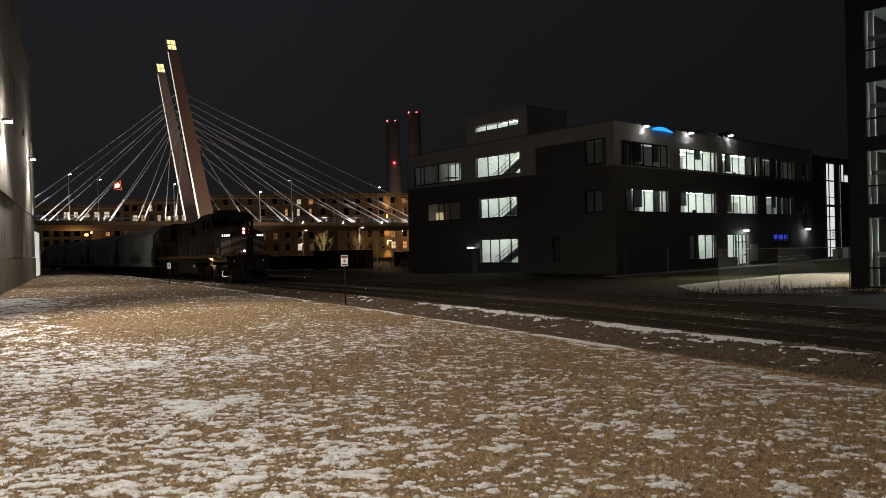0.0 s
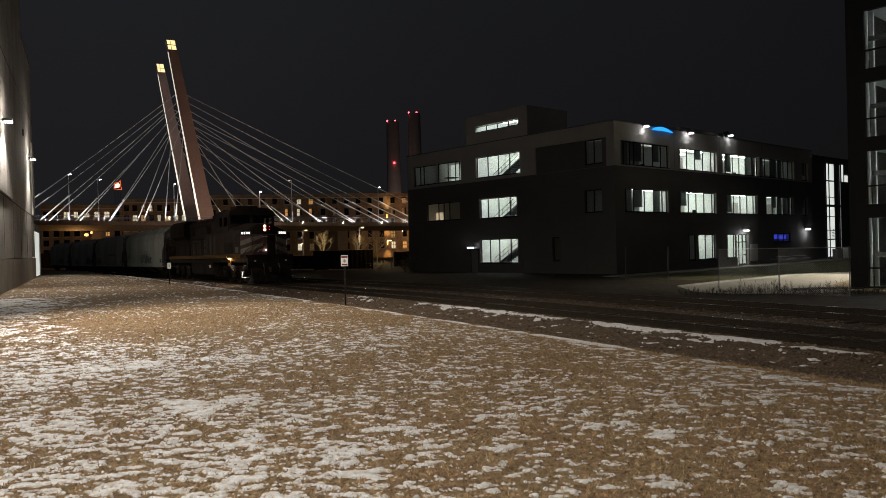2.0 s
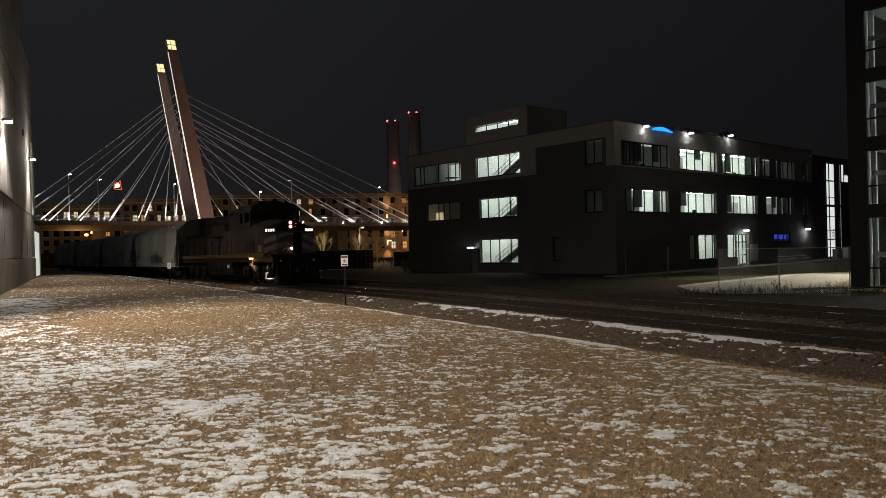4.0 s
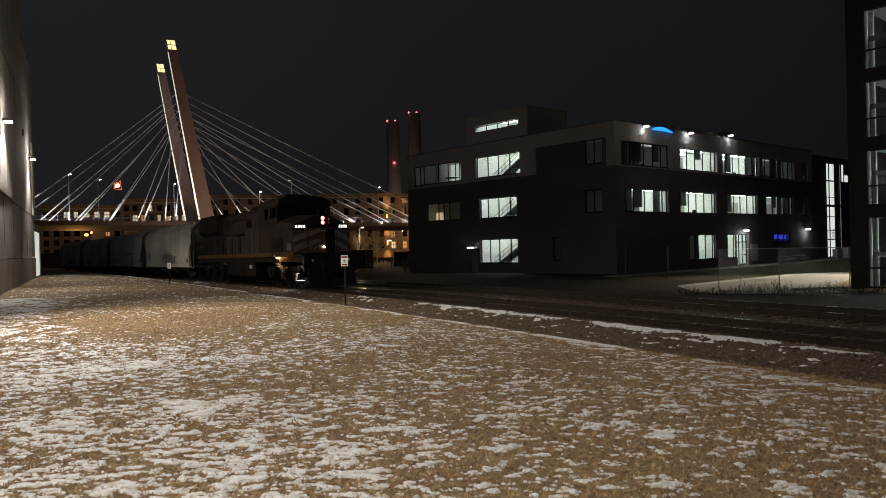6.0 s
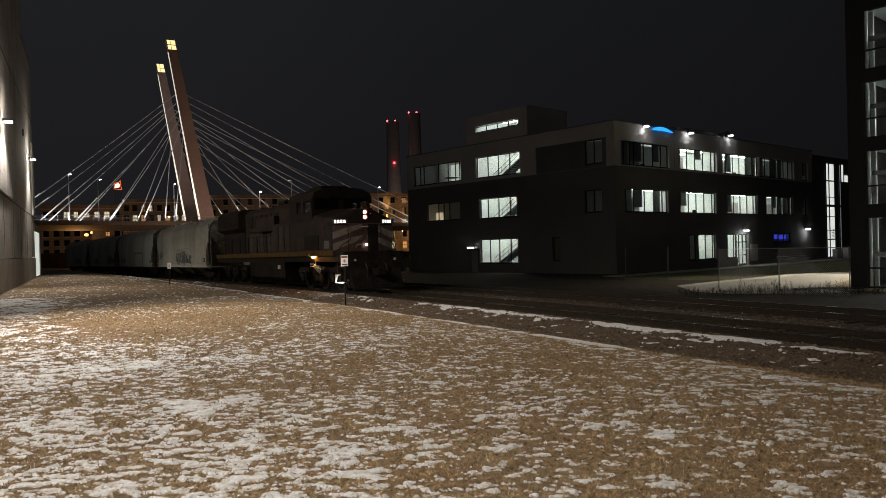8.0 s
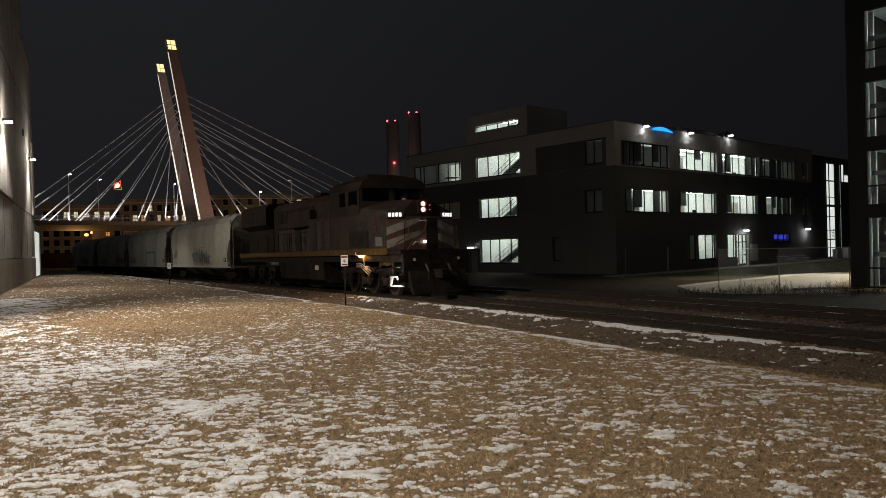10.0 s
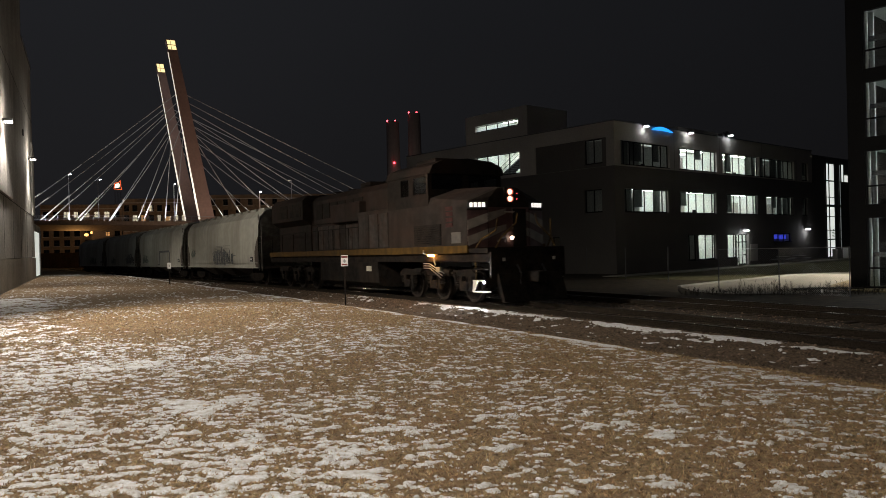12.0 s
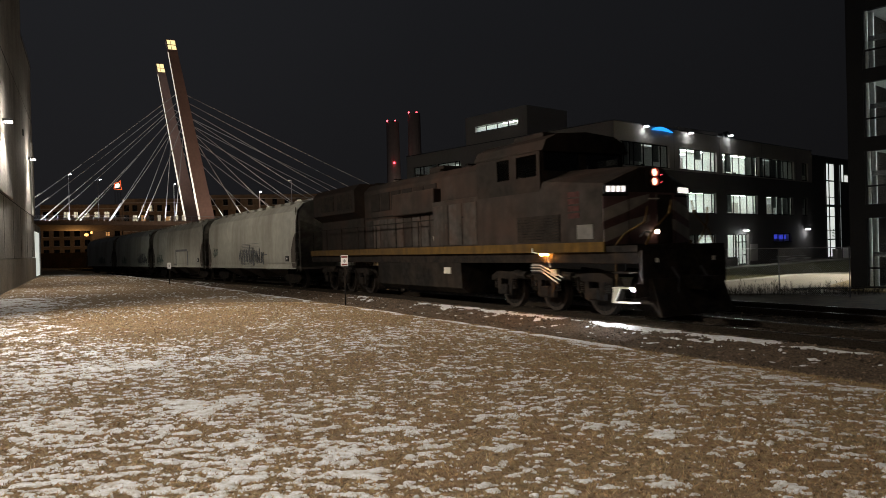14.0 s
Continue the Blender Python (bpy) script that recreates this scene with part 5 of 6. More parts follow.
edge = [Vector((x, y, 0)) for x, y in ((14.17, 43.65), (17.0, 46.25), (19.7, 48.55), (25.6, 53.65), (28.0, 54.35), (30.5, 54.45), (46, 52.2))]
for a, b in zip(edge, edge[1:]):
    d = (b - a).normalized()
    bm = bevelled(0.01, (b - a).length - 0.01, 0.0, 0.22, -1.1, -0.88, r=0.02, seg=1)
    solid("kerb", bm, M_KERB, Matrix.Translation(a) @ Matrix.Rotation(math.atan2(d.y, d.x), 4, "Z"), label="pale concrete kerb along the access road", category="kerb", kind="structure")


def fence():
    feet = ((7.7, 69.1), (9.32, 61.7), (12.25, 62.3), (13.54, 54.2), (15.34, 49.8), (14.26, 37.8), (16.56, 36.0), (18.6, 33.4))
    t = thing("chain_link_fence", Matrix.Identity(4), label="chain-link fence with thin galvanised posts", category="fence")
    for x, y in feet:
        bm = bmesh.new()
        tube(bm, [(x, y, -1.3), (x, y, 1.35)], 0.03, 6)
        part("post", bm, M_STEEL, t)
    line = [Vector((x, y, 0)) for x, y in feet]
    for a, b in zip(line[5:], line[6:]):
        bm = bmesh.new()
        n = 34
        for k in range(n + 1):
            for sgn in (1, -1):
                q = a.lerp(b, k / n)
                e = a.lerp(b, min(1, max(0, (k + sgn * 24) / n)))
                top = 2.2 * min(1, abs((e - q).length) / ((b - a).length * 24 / n))
                if (e - q).length > 0.05:
                    tube(bm, [q + Vector((0, 0, -0.95)), e + Vector((0, 0, -0.95 + top))], 0.004, 3)
        part("wire_mesh", bm, M_GALV, t, "diamond wire mesh")
        bm = bmesh.new()
        tube(bm, [a + Vector((0, 0, 1.3)), b + Vector((0, 0, 1.3))], 0.02, 5)
        part("top_rail", bm, M_GALV, t)


fence()


def weeds():
    rng = random.Random(11)
    bm = bmesh.new()
    for k in range(420):
        f = rng.random()
        x, y = 12.5 + 10.5 * f + rng.uniform(-0.5, 0.5), 37.6 - 2.6 * f + rng.uniform(-1.2, 0.3)
        h = rng.uniform(0.1, 0.5) * (1.6 if 0.25 < f < 0.45 or 0.55 < f < 0.62 else 0.8)
        z = -1.02
        tip = Vector((x + rng.uniform(-0.25, 0.25) * h, y, z + h))
        tube(bm, [(x, y, z), ((x + tip.x) / 2, y, z + h * 0.55), tip], 0.008, 3, 0.004)
        for j in range(5):
            q = Vector((x, y, z)).lerp(tip, rng.uniform(0.35, 0.95))
            tube(bm, [q, q + Vector((rng.uniform(-0.1, 0.1), rng.uniform(-0.1, 0.1), rng.uniform(0.05, 0.16)))], 0.008, 3, 0.004)
    ob = solid("weeds", bm, M_WEED, label="dry brown weeds along the fence", category="weeds", kind="stuff")


weeds()


def bare_tree(foot, h, seed, spread=0.5):
    """A young tree in winter: trunk, rising limbs and forked twigs."""
    t = thing("tree", Matrix.Translation(foot), label="bare young tree lit by street lamps", category="tree", group="bare trees")
    rng = random.Random(seed)
    bm = bmesh.new()
    tube(bm, [(0, 0, -0.15), (0.04, 0.02, h * 0.25), (-0.03, 0, h * 0.55), (0.03, 0, h * 0.8)], 0.09, 7, 0.03)
    part("trunk", bm, M_BARK, t)
    bm = bmesh.new()

    def grow(p, d, length, r, depth):
        q = p + d * length
        bend = p.lerp(q, 0.55) + Vector((rng.uniform(-1, 1), rng.uniform(-1, 1), rng.uniform(-0.6, 0.2))) * length * 0.09
        tube(bm, [p, bend, q], r, 4, r * 0.6)
        if depth:
            for k in range(rng.choice((2, 3, 3, 4))):
                nd = (d + Vector((rng.uniform(-1, 1), rng.uniform(-1, 1), rng.uniform(-0.25, 0.45))) * spread).normalized()
                grow(p.lerp(q, rng.uniform(0.35, 1.0)), nd, length * rng.uniform(0.5, 0.75), max(0.007, r * 0.5), depth - 1)
    for k in range(11):
        a = k * 2.4 + rng.uniform(-0.4, 0.4)
        f = k / 10
        grow(Vector((0, 0, h * (0.30 + 0.45 * f))), Vector((math.cos(a) * (0.75 - 0.3 * f), math.sin(a) * (0.75 - 0.3 * f), 0.8)).normalized(), h * (0.34 - 0.16 * f), 0.032, 3)
    part("crown", bm, M_BARK, t, "bare branches")


bare_tree((-22.0, 134.0, -1.0), 6.0, 4, 0.62)
bare_tree((-8.95, 98.5, -1.0), 5.0, 9, 0.55)
bare_tree((-16.0, 137.0, -1.0), 5.6, 14)


def shrub(foot, h, seed):
    """A low leafless bush: many thin stems fanning from one root."""
    t = thing("shrub", Matrix.Translation(foot), label="low leafless bush in the lamp light", category="bush", group="yard bushes")
    rng = random.Random(seed)
    bm = bmesh.new()
    for k in range(46):
        a, lean = rng.uniform(0, 2 * math.pi), rng.uniform(0.1, 0.9)
        tip = Vector((math.cos(a) * lean * h, math.sin(a) * lean * h, h * rng.uniform(0.5, 1.0)))
        mid = tip * 0.5 + Vector((0, 0, 0.12 * h))
        tube(bm, [(0, 0, -0.1), mid, tip], 0.014, 4, 0.006)
        for j in range(4):
            q = mid.lerp(tip, rng.random())
            tube(bm, [q, q + Vector((rng.uniform(-0.2, 0.2), rng.uniform(-0.2, 0.2), rng.uniform(0.05, 0.3))) * h], 0.009, 3, 0.005)
    part("stems", bm, M_BARK, t)


shrub((-3.6, 84.0, -1.0), 1.9, 3)
shrub((-4.6, 86.5, -1.0), 1.4, 5)
shrub((-8.4, 96.5, -1.0), 1.1, 7)
shrub((-9.6, 97.0, -1.0), 0.9, 8)


def low_wall(m, length):
    t = thing("low_wall", m, label="pale low concrete wall with snow along its top", category="wall")
    part("body", bevelled(0, length, 0, 0.3, -0.3, 0.42, r=0.02, seg=1), M_KERB, t)
    bm = bmesh.new()
    n = 24
    rows = [[bm.verts.new((0.04 + (length - 0.08) * k / n, y, 0.425 + (0.05 + 0.03 * math.sin(k * 2.3)) * (0.02 < y < 0.28))) for k in range(n + 1)] for y in (0.01, 0.1, 0.2, 0.29)]
    for A, B in zip(rows, rows[1:]):
        for k in range(n):
            bm.faces.new((A[k], A[k + 1], B[k + 1], B[k]))
    part("snow_cap", bm, M_SNOW, t, "thin snow on the wall top")


low_wall(pose(-25.4, 112, -1.0, 0, 0, 3), 5.2)


def container(m, length, h=2.6):
    t = thing("storage_container", m, label="dark corrugated storage container", category="container", group="yard containers")
    bm = bmesh.new()
    n = int(length / 0.28)
    pts = []
    for k in range(n):
        x = k * length / n
        d = 0.0 if k % 2 else 0.05
        pts += [(x, d), (x + length / n * 0.75, d)]
    prism(bm, pts + [(length, 2.4), (0, 2.4)], "z", 0.12, h)
    part("body", bm, M_LOCOTOP, t)
    for x in (0, length - 0.15):
        boxpart("corner_post", (x, x + 0.15, -0.03, 0.1, 0, h + 0.03), M_TRUCK, t)


container(pose(-17.1, 96, -1, 0, 0, 4), 7.8)
container(pose(-28, 100, -1, 0, 0, 4), 11, 2.0)
container(pose(-7.0, 104, -1, 0, 0, 8), 5, 2.2)
container(pose(-95, 140, -1.0, 0, 0, 25), 30, 3.4)


# ---- train ----
WHEELS = []


def wheel_set(t, x, r, gauge=0.745):
    """Two wheels, each turning about its own axle, and the axle between them."""
    for side in (-1, 1):
        w = new("wheel")
        w.parent = t
        w.location = (x, side * gauge, r)
        WHEELS.append((w, r))
        bm = bmesh.new()
        disc(bm, (0, -0.065, 0), "y", r, 0.13, 28)
        disc(bm, (0, -side * 0.085 - 0.015, 0), "y", r + 0.028, 0.03, 28)
        part("tread", bm, M_TREAD, w)
        bm = bmesh.new()
        disc(bm, (0, side * 0.07 - 0.02, 0), "y", r * 0.82, 0.04, 24)
        part("web", bm, M_TRUCK, w)
        bm = bmesh.new()
        disc(bm, (0, side * 0.14 - 0.08, 0), "y", 0.13, 0.16, 14)
        for k in range(3):
            a = k * 2 * math.pi / 3
            disc(bm, (0.07 * math.cos(a), side * 0.225 - 0.01, 0.07 * math.sin(a)), "y", 0.018, 0.02, 6)
        part("axle_end", bm, M_TREAD, w)
    bm = bmesh.new()
    tube(bm, [(x, -gauge, r), (x, gauge, r)], 0.09, 8)
    part("axle", bm, M_TRUCK, t)


def loco_truck(t, xc):
    """A six-wheel truck: cast frame with pedestals, coil springs, axle boxes, brake cylinders and hangers."""
    axles = (-1.9, 0, 1.9)
    for dx in axles:
        wheel_set(t, xc + dx, 0.53)
    for side in (-1, 1):
        y = side * 1.08
        bm = bmesh.new()
        prism(bm, [(xc - 2.55, 0.78), (xc - 2.3, 0.84), (xc + 2.3, 0.84), (xc + 2.55, 0.78), (xc + 2.55, 0.92), (xc + 2.25, 1.06), (xc + 0.5, 1.0), (xc - 0.5, 1.0), (xc - 2.25, 1.06), (xc - 2.55, 0.92)], "y", y - 0.07, y + 0.07)
        for dx in axles:
            for e in (-0.27, 0.27):
                prism(bm, [(xc + dx + e - 0.07, 0.42), (xc + dx + e + 0.07, 0.42), (xc + dx + e + 0.09, 0.86), (xc + dx + e - 0.09, 0.86)], "y", y - 0.06, y + 0.06)
            prism(bm, [(xc + dx - 0.36, 0.38), (xc + dx + 0.36, 0.38), (xc + dx + 0.34, 0.43), (xc + dx - 0.34, 0.43)], "y", y - 0.05, y + 0.05)
        part("truck_frame", bm, M_TRUCK, t, "cast black truck frame")
        for dx in axles:
            part("axle_box", bevelled(xc + dx - 0.17, xc + dx + 0.17, y - 0.09 + side * 0.03, y + 0.09 + side * 0.03, 0.39, 0.68, r=0.03, seg=1), M_TRUCK, t)
            for e in (-0.45, 0.45):
                bm = bmesh.new()
                for k in range(5):
                    disc(bm, (xc + dx + e, y, 0.56 + 0.055 * k), "z", 0.085, 0.032, 10)
                part("spring", bm, M_TANK, t)
        for dx in (-0.95, 0.95):
            bm = bmesh.new()
            tube(bm, [(xc + dx - 0.24, y * 1.12, 0.99), (xc + dx + 0.24, y * 1.12, 0.95)], 0.11, 10)
            tube(bm, [(xc + dx + 0.24, y * 1.12, 0.95), (xc + dx + 0.42, y * 1.12, 0.93)], 0.03, 6)
            part("brake_cylinder", bm, M_TANK, t)
            bm = bmesh.new()
            tube(bm, [(xc + dx + 0.42, y * 1.1, 0.95), (xc + dx + 0.36, y * 1.05, 0.62), (xc + dx + 0.30, y * 0.9, 0.45)], 0.035, 6)
            part("brake_rigging", bm, M_TRUCK, t)


def side_frame(t, x0, x1, zc, y, name="truck_frame"):
    bm = bmesh.new()
    L = x1 - x0
    prof = [(x0, zc - 0.05), (x0 + 0.1 * L, zc - 0.22), (x0 + 0.4 * L, zc - 0.28), (x0 + 0.6 * L, zc - 0.28), (x0 + 0.9 * L, zc - 0.22), (x1, zc - 0.05),
            (x1, zc + 0.12), (x0 + 0.7 * L, zc + 0.26), (x0 + 0.3 * L, zc + 0.26), (x0, zc + 0.12)]
    prism(bm, prof, "y", y - 0.07, y + 0.07)
    part(name, bm, M_TRUCK, t)
    for k in range(4):
        bm = bmesh.new()
        tube(bm, [(x0 + L * (0.28 + 0.15 * k), y * 1.06, zc + 0.18), (x0 + L * (0.28 + 0.15 * k), y * 1.06, zc + 0.5)], 0.09, 8)
        part("spring", bm, M_TRUCK, t)


def locomotive():
    """x points forward, the nose's front is at x = 0; -y is the side towards the grass."""
    t = thing("locomotive", Matrix.Identity(4), label="sooty grey diesel locomotive with yellow sill stripe and lit headlights", category="locomotive")
    boxpart("underframe", (-19.8, 1.0, -1.42, 1.42, 1.30, 1.57), M_TRUCK, t, r=0.03)
    for y in (-1.53, 1.47):
        boxpart("sill_stripe", (-19.6, -0.02, y, y + 0.06, 1.58, 1.82), M_YELLOW, t, "worn yellow sill stripe")
    boxpart("walkway", (-19.7, 1.0, -1.46, 1.46, 1.575, 1.72), M_TRUCK, t)
    # nose with a peaked front
    nose = new("nose")
    nose.parent = t
    bm = bmesh.new()
    rings = []
    for x, w, sh, c in ((-2.4, 1.50, 3.45, 3.78), (-0.16, 1.49, 3.22, 3.66), (-0.08, 1.47, 3.20, 3.65), (0.09, 0.80, 3.32, 3.60)):
        rings.append([bm.verts.new((x, y, z)) for y, z in ((-w, 1.72), (-w, sh - 0.22), (-w + 0.08, sh), (-0.40, c), (0.40, c), (w - 0.08, sh), (w, sh - 0.22), (w, 1.72))])
    for A, B in zip(rings, rings[1:]):
        for k in range(8):
            bm.faces.new((A[k], A[(k + 1) % 8], B[(k + 1) % 8], B[k]))
    bm.faces.new(rings[0])
    bm.faces.new(rings[-1])
    part("nose_shell", bm, [M_LOCO], nose, "grey chamfered nose")
    boxpart("nose_front", (0.09, 0.105, -0.78, 0.78, 1.75, 3.0), M_NOSE, nose, "dark red nose front")
    for sgn in (-1, 1):
        face = pose(0.006, sgn * 1.135, 0, 0, 0, sgn * 14.2)
        bm = bmesh.new()
        box(bm, 0.0, 0.014, -0.335, 0.335, 1.75, 2.9, face)
        part("nose_cheek", bm, M_NOSE, nose, "dark red chamfered nose cheek")
        for z in (1.80, 2.30):
            bm = bmesh.new()
            a = sgn * 0.335
            prism(bm, [(a, z), (-a, z + 0.24), (-a, z + 0.52), (a, z + 0.30)], "x", 0.016, 0.024)
            bmesh.ops.transform(bm, matrix=face, verts=bm.verts)
            part("chevron", bm, M_CREAM2, nose, "dull cream chevron stripe")
            bm = bmesh.new()
            prism(bm, [(sgn * 0.78, z + 0.25), (sgn * 0.12, z + 0.50), (sgn * 0.12, z + 0.66), (sgn * 0.78, z + 0.53)], "x", 0.107, 0.115)
            part("chevron", bm, M_CREAM2, nose, "dull cream chevron stripe")
        bm = bmesh.new()
        box(bm, 0.0, 0.05, -0.33, 0.33, 2.96, 3.17, face)
        b = part("number_board", bm, M_BLACKP, nose, "black number board with lit figures")
        for k in range(4):
            bm = bmesh.new()
            y = -0.255 + 0.135 * k
            box(bm, 0.051, 0.056, y, y + 0.085, 3.0, 3.14, face)
            part("print_bar", bm, G_BOARD, b, "lit white bar")
    part("headlight_housing", bevelled(-0.05, 0.16, -0.2, 0.2, 3.12, 3.62, r=0.04), M_LOCOTOP, nose)
    for z in (3.26, 3.48):
        bm = bmesh.new()
        disc(bm, (0.15, 0, z), "x", 0.085, 0.03, 20)
        part("headlight", bm, G_HEAD, nose, "glowing headlight")
        # added flared ring, coloured red to imitate the glow around the lamp
        bm = bmesh.new()
        rings = [[bm.verts.new((x, math.cos(k * math.pi / 10) * r, z + math.sin(k * math.pi / 10) * r)) for k in range(20)] for x, r in ((0.165, 0.086), (0.23, 0.108), (0.225, 0.112), (0.15, 0.112))]
        for A, B in zip(rings, rings[1:]):
            for k in range(20):
                bm.faces.new((A[k], A[(k + 1) % 20], B[(k + 1) % 20], B[k]))
        part("halo_rim", bm, M_RED, nose, "red rim standing in for the headlight's halo")
    for y, z in ((0.33, 3.44), (0.33, 3.26)):
        bm = bmesh.new()
        disc(bm, (0.10, y, z), "x", 0.009, 0.02, 12)
        part("marker", bm, G_REDL, nose, "small red marker light")
    bm = bmesh.new()
    disc(bm, (0.20, 0.02, 2.03), "x", 0.055, 0.03, 16)
    part("nose_lamp", bm, G_NOSEL, nose, "small lit nose lamp")
    boxpart("nose_door", (0.107, 0.122, 0.14, 0.66, 1.75, 2.95), M_LOCOTOP, nose)
    bm = bmesh.new()
    tube(bm, [(0.10, -0.45, 1.92), (0.22, -0.40, 2.03), (0.22, -0.22, 2.03), (0.10, -0.16, 1.90)], 0.022, 6)
    part("lift_ring", bm, M_GALV, nose, "bare steel grab ring")
    bm = bmesh.new()
    box(bm, 0.10, 0.17, -0.16, 0.16, 2.83, 2.86)
    part("light_lip", bm, M_CREAM, nose)
    # lettering blocks and side plates on the nose flank
    for z in (2.95, 2.78, 2.6, 2.42):
        boxpart("lettering", (-1.28, -0.86, -1.512, -1.498, z, z + 0.13), M_RED2, nose, "faded red lettering block")
    boxpart("flank_plate", (-0.95, -0.38, -1.515, -1.496, 1.9, 2.25), M_PLATE, nose, "cream plate")
    boxpart("side_vent", (-3.4, -1.6, -1.525, -1.495, 1.86, 2.55), M_LOCOTOP, nose, "dark louvred vent")
    # cab
    cab = new("cab")
    cab.parent = t
    bm = bmesh.new()
    box(bm, -5.4, -2.38, -1.5, 1.5, 1.72, 3.2)
    part("cab_base", bm, M_LOCO, cab)
    side_holes = [(-3.42, -2.52, 3.62, 4.2), (-4.35, -3.75, 3.62, 4.2)]
    for y0, y1 in ((-1.5, -1.44), (1.44, 1.5)):
        bm = bmesh.new()
        holed(bm, "x", -5.4, -2.38, 3.2, 4.36, y0, y1, side_holes)
        part("cab_side", bm, M_LOCOTOP, cab)
        for a, b, c, d in side_holes:
            boxpart("side_window", (a, b, (y0 + y1) / 2 - 0.004, (y0 + y1) / 2 + 0.004, c, d), M_CABGLASS, cab, "tinted side window").visible_shadow = False
    for x0, x1, holes in ((-2.44, -2.38, [(-1.35, -0.12, 3.76, 4.28), (0.12, 1.35, 3.76, 4.28)]), (-5.4, -5.34, [])):
        bm = bmesh.new()
        holed(bm, "y", -1.44, 1.44, 3.2, 4.36, x0, x1, holes)
        part("cab_end", bm, M_LOCO, cab)
        for a, b, c, d in holes:
            boxpart("windshield", ((x0 + x1) / 2 - 0.004, (x0 + x1) / 2 + 0.004, a, b, c, d), M_CABGLASS, cab, "tinted windshield").visible_shadow = False
    for y in (-0.8, 0.8):
        part("cab_seat", bevelled(-4.3, -3.8, y - 0.25, y + 0.25, 3.2, 3.75, r=0.06), M_TRUCK, cab)
    bm = bmesh.new()
    prism(bm, [(-1.53, 4.28), (-1.4, 4.56), (-1.0, 4.74), (0, 4.82), (1.0, 4.74), (1.4, 4.56), (1.53, 4.28)], "x", -5.5, -2.2)
    part("cab_roof", bm, M_LOCOTOP, cab, "black roof")
    boxpart("air_conditioner", (-4.6, -3.2, -0.7, 0.7, 4.68, 4.95), M_LOCOTOP, cab, r=0.05)
    # hood
    hood = new("hood")
    hood.parent = t
    bm = bmesh.new()
    prism(bm, [(-1.0, 1.72), (-1.0, 4.15), (-0.75, 4.4), (0.75, 4.4), (1.0, 4.15), (1.0, 1.72)], "x", -14.6, -5.4)
    part("engine_hood", bm, M_LOCO, hood)
    bm = bmesh.new()
    prism(bm, [(-1.05, 1.72), (-1.05, 3.1), (-1.45, 3.35), (-1.45, 4.25), (-1.2, 4.5), (1.2, 4.5), (1.45, 4.25), (1.45, 3.35), (1.05, 3.1), (1.05, 1.72)], "x", -19.3, -14.6)
    part("radiator_hood", bm, M_LOCOTOP, hood, "black winged radiator section")
    part("equipment_cabinet", bevelled(-8.2, -5.4, -1.46, 1.46, 1.72, 3.3, r=0.05), M_LOCO, hood)
    part("blower_duct", bevelled(-11.5, -8.4, -1.3, -0.95, 3.0, 3.8, r=0.05), M_LOCO, hood)
    for k in range(9):
        x = -14.4 + 0.66 * k
        part("hood_door", bevelled(x, x + 0.6, -1.03, -0.99, 1.85, 2.95, r=0.01, seg=1), M_LOCODOOR, hood, "grey engine door")
        boxpart("latch", (x + 0.5, x + 0.54, -1.05, -1.03, 2.3, 2.42), M_LOCODOOR, hood)
    for k in range(6):
        x = -13.9 + 0.9 * k
        part("upper_vent", bevelled(x, x + 0.75, -1.035, -0.99, 3.3, 4.0, r=0.01, seg=1), M_LOCOTOP, hood)
    part("exhaust_stack", bevelled(-10.2, -9.2, -0.4, 0.4, 4.38, 4.7, r=0.05), M_LOCOTOP, hood)
    for x, w, z0, z1 in ((-8.1, 0.9, 1.85, 3.15), (-7.1, 0.75, 1.85, 3.15), (-6.25, 0.75, 1.85, 3.15)):
        part("cabinet_door", bevelled(x, x + w, -1.485, -1.455, z0, z1, r=0.01, seg=1), M_LOCODOOR, hood, "grey cabinet door")
        boxpart("latch", (x + w - 0.12, x + w - 0.06, -1.50, -1.485, 2.4, 2.55), M_LOCODOOR, hood)
    for k in range(8):
        boxpart("louvre", (-3.35, -1.65, -1.54, -1.524, 1.92 + 0.075 * k, 1.95 + 0.075 * k), M_TRUCK, hood)
    for k in range(5):
        boxpart("roof_rib", (-13.6 + 1.7 * k, -13.52 + 1.7 * k, -0.98, 0.98, 4.40, 4.45), M_LOCOTOP, hood)
    boxpart("warning_plate", (-8.9, -8.7, -1.05, -1.03, 2.05, 2.2), M_CREAM, hood)
    boxpart("drip_rail", (-14.6, -5.4, -1.03, -0.99, 3.04, 3.08), M_TRUCK, hood)
    for x in (-18.3, -16.4):
        boxpart("radiator_grille", (x, x + 1.5, -1.47, -1.44, 3.5, 4.15), M_TRUCK, hood)
    # handrails
    bm = bmesh.new()
    tube(bm, [(-19.5, -1.46, 2.72), (-5.6, -1.46, 2.72)], 0.022, 6)
    part("handrail", bm, M_TRUCK, t)
    for k in range(9):
        x = -19.4 + 1.7 * k
        bm = bmesh.new()
        tube(bm, [(x, -1.46, 1.75), (x, -1.46, 2.72)], 0.02, 6)
        part("stanchion", bm, M_TRUCK, t)
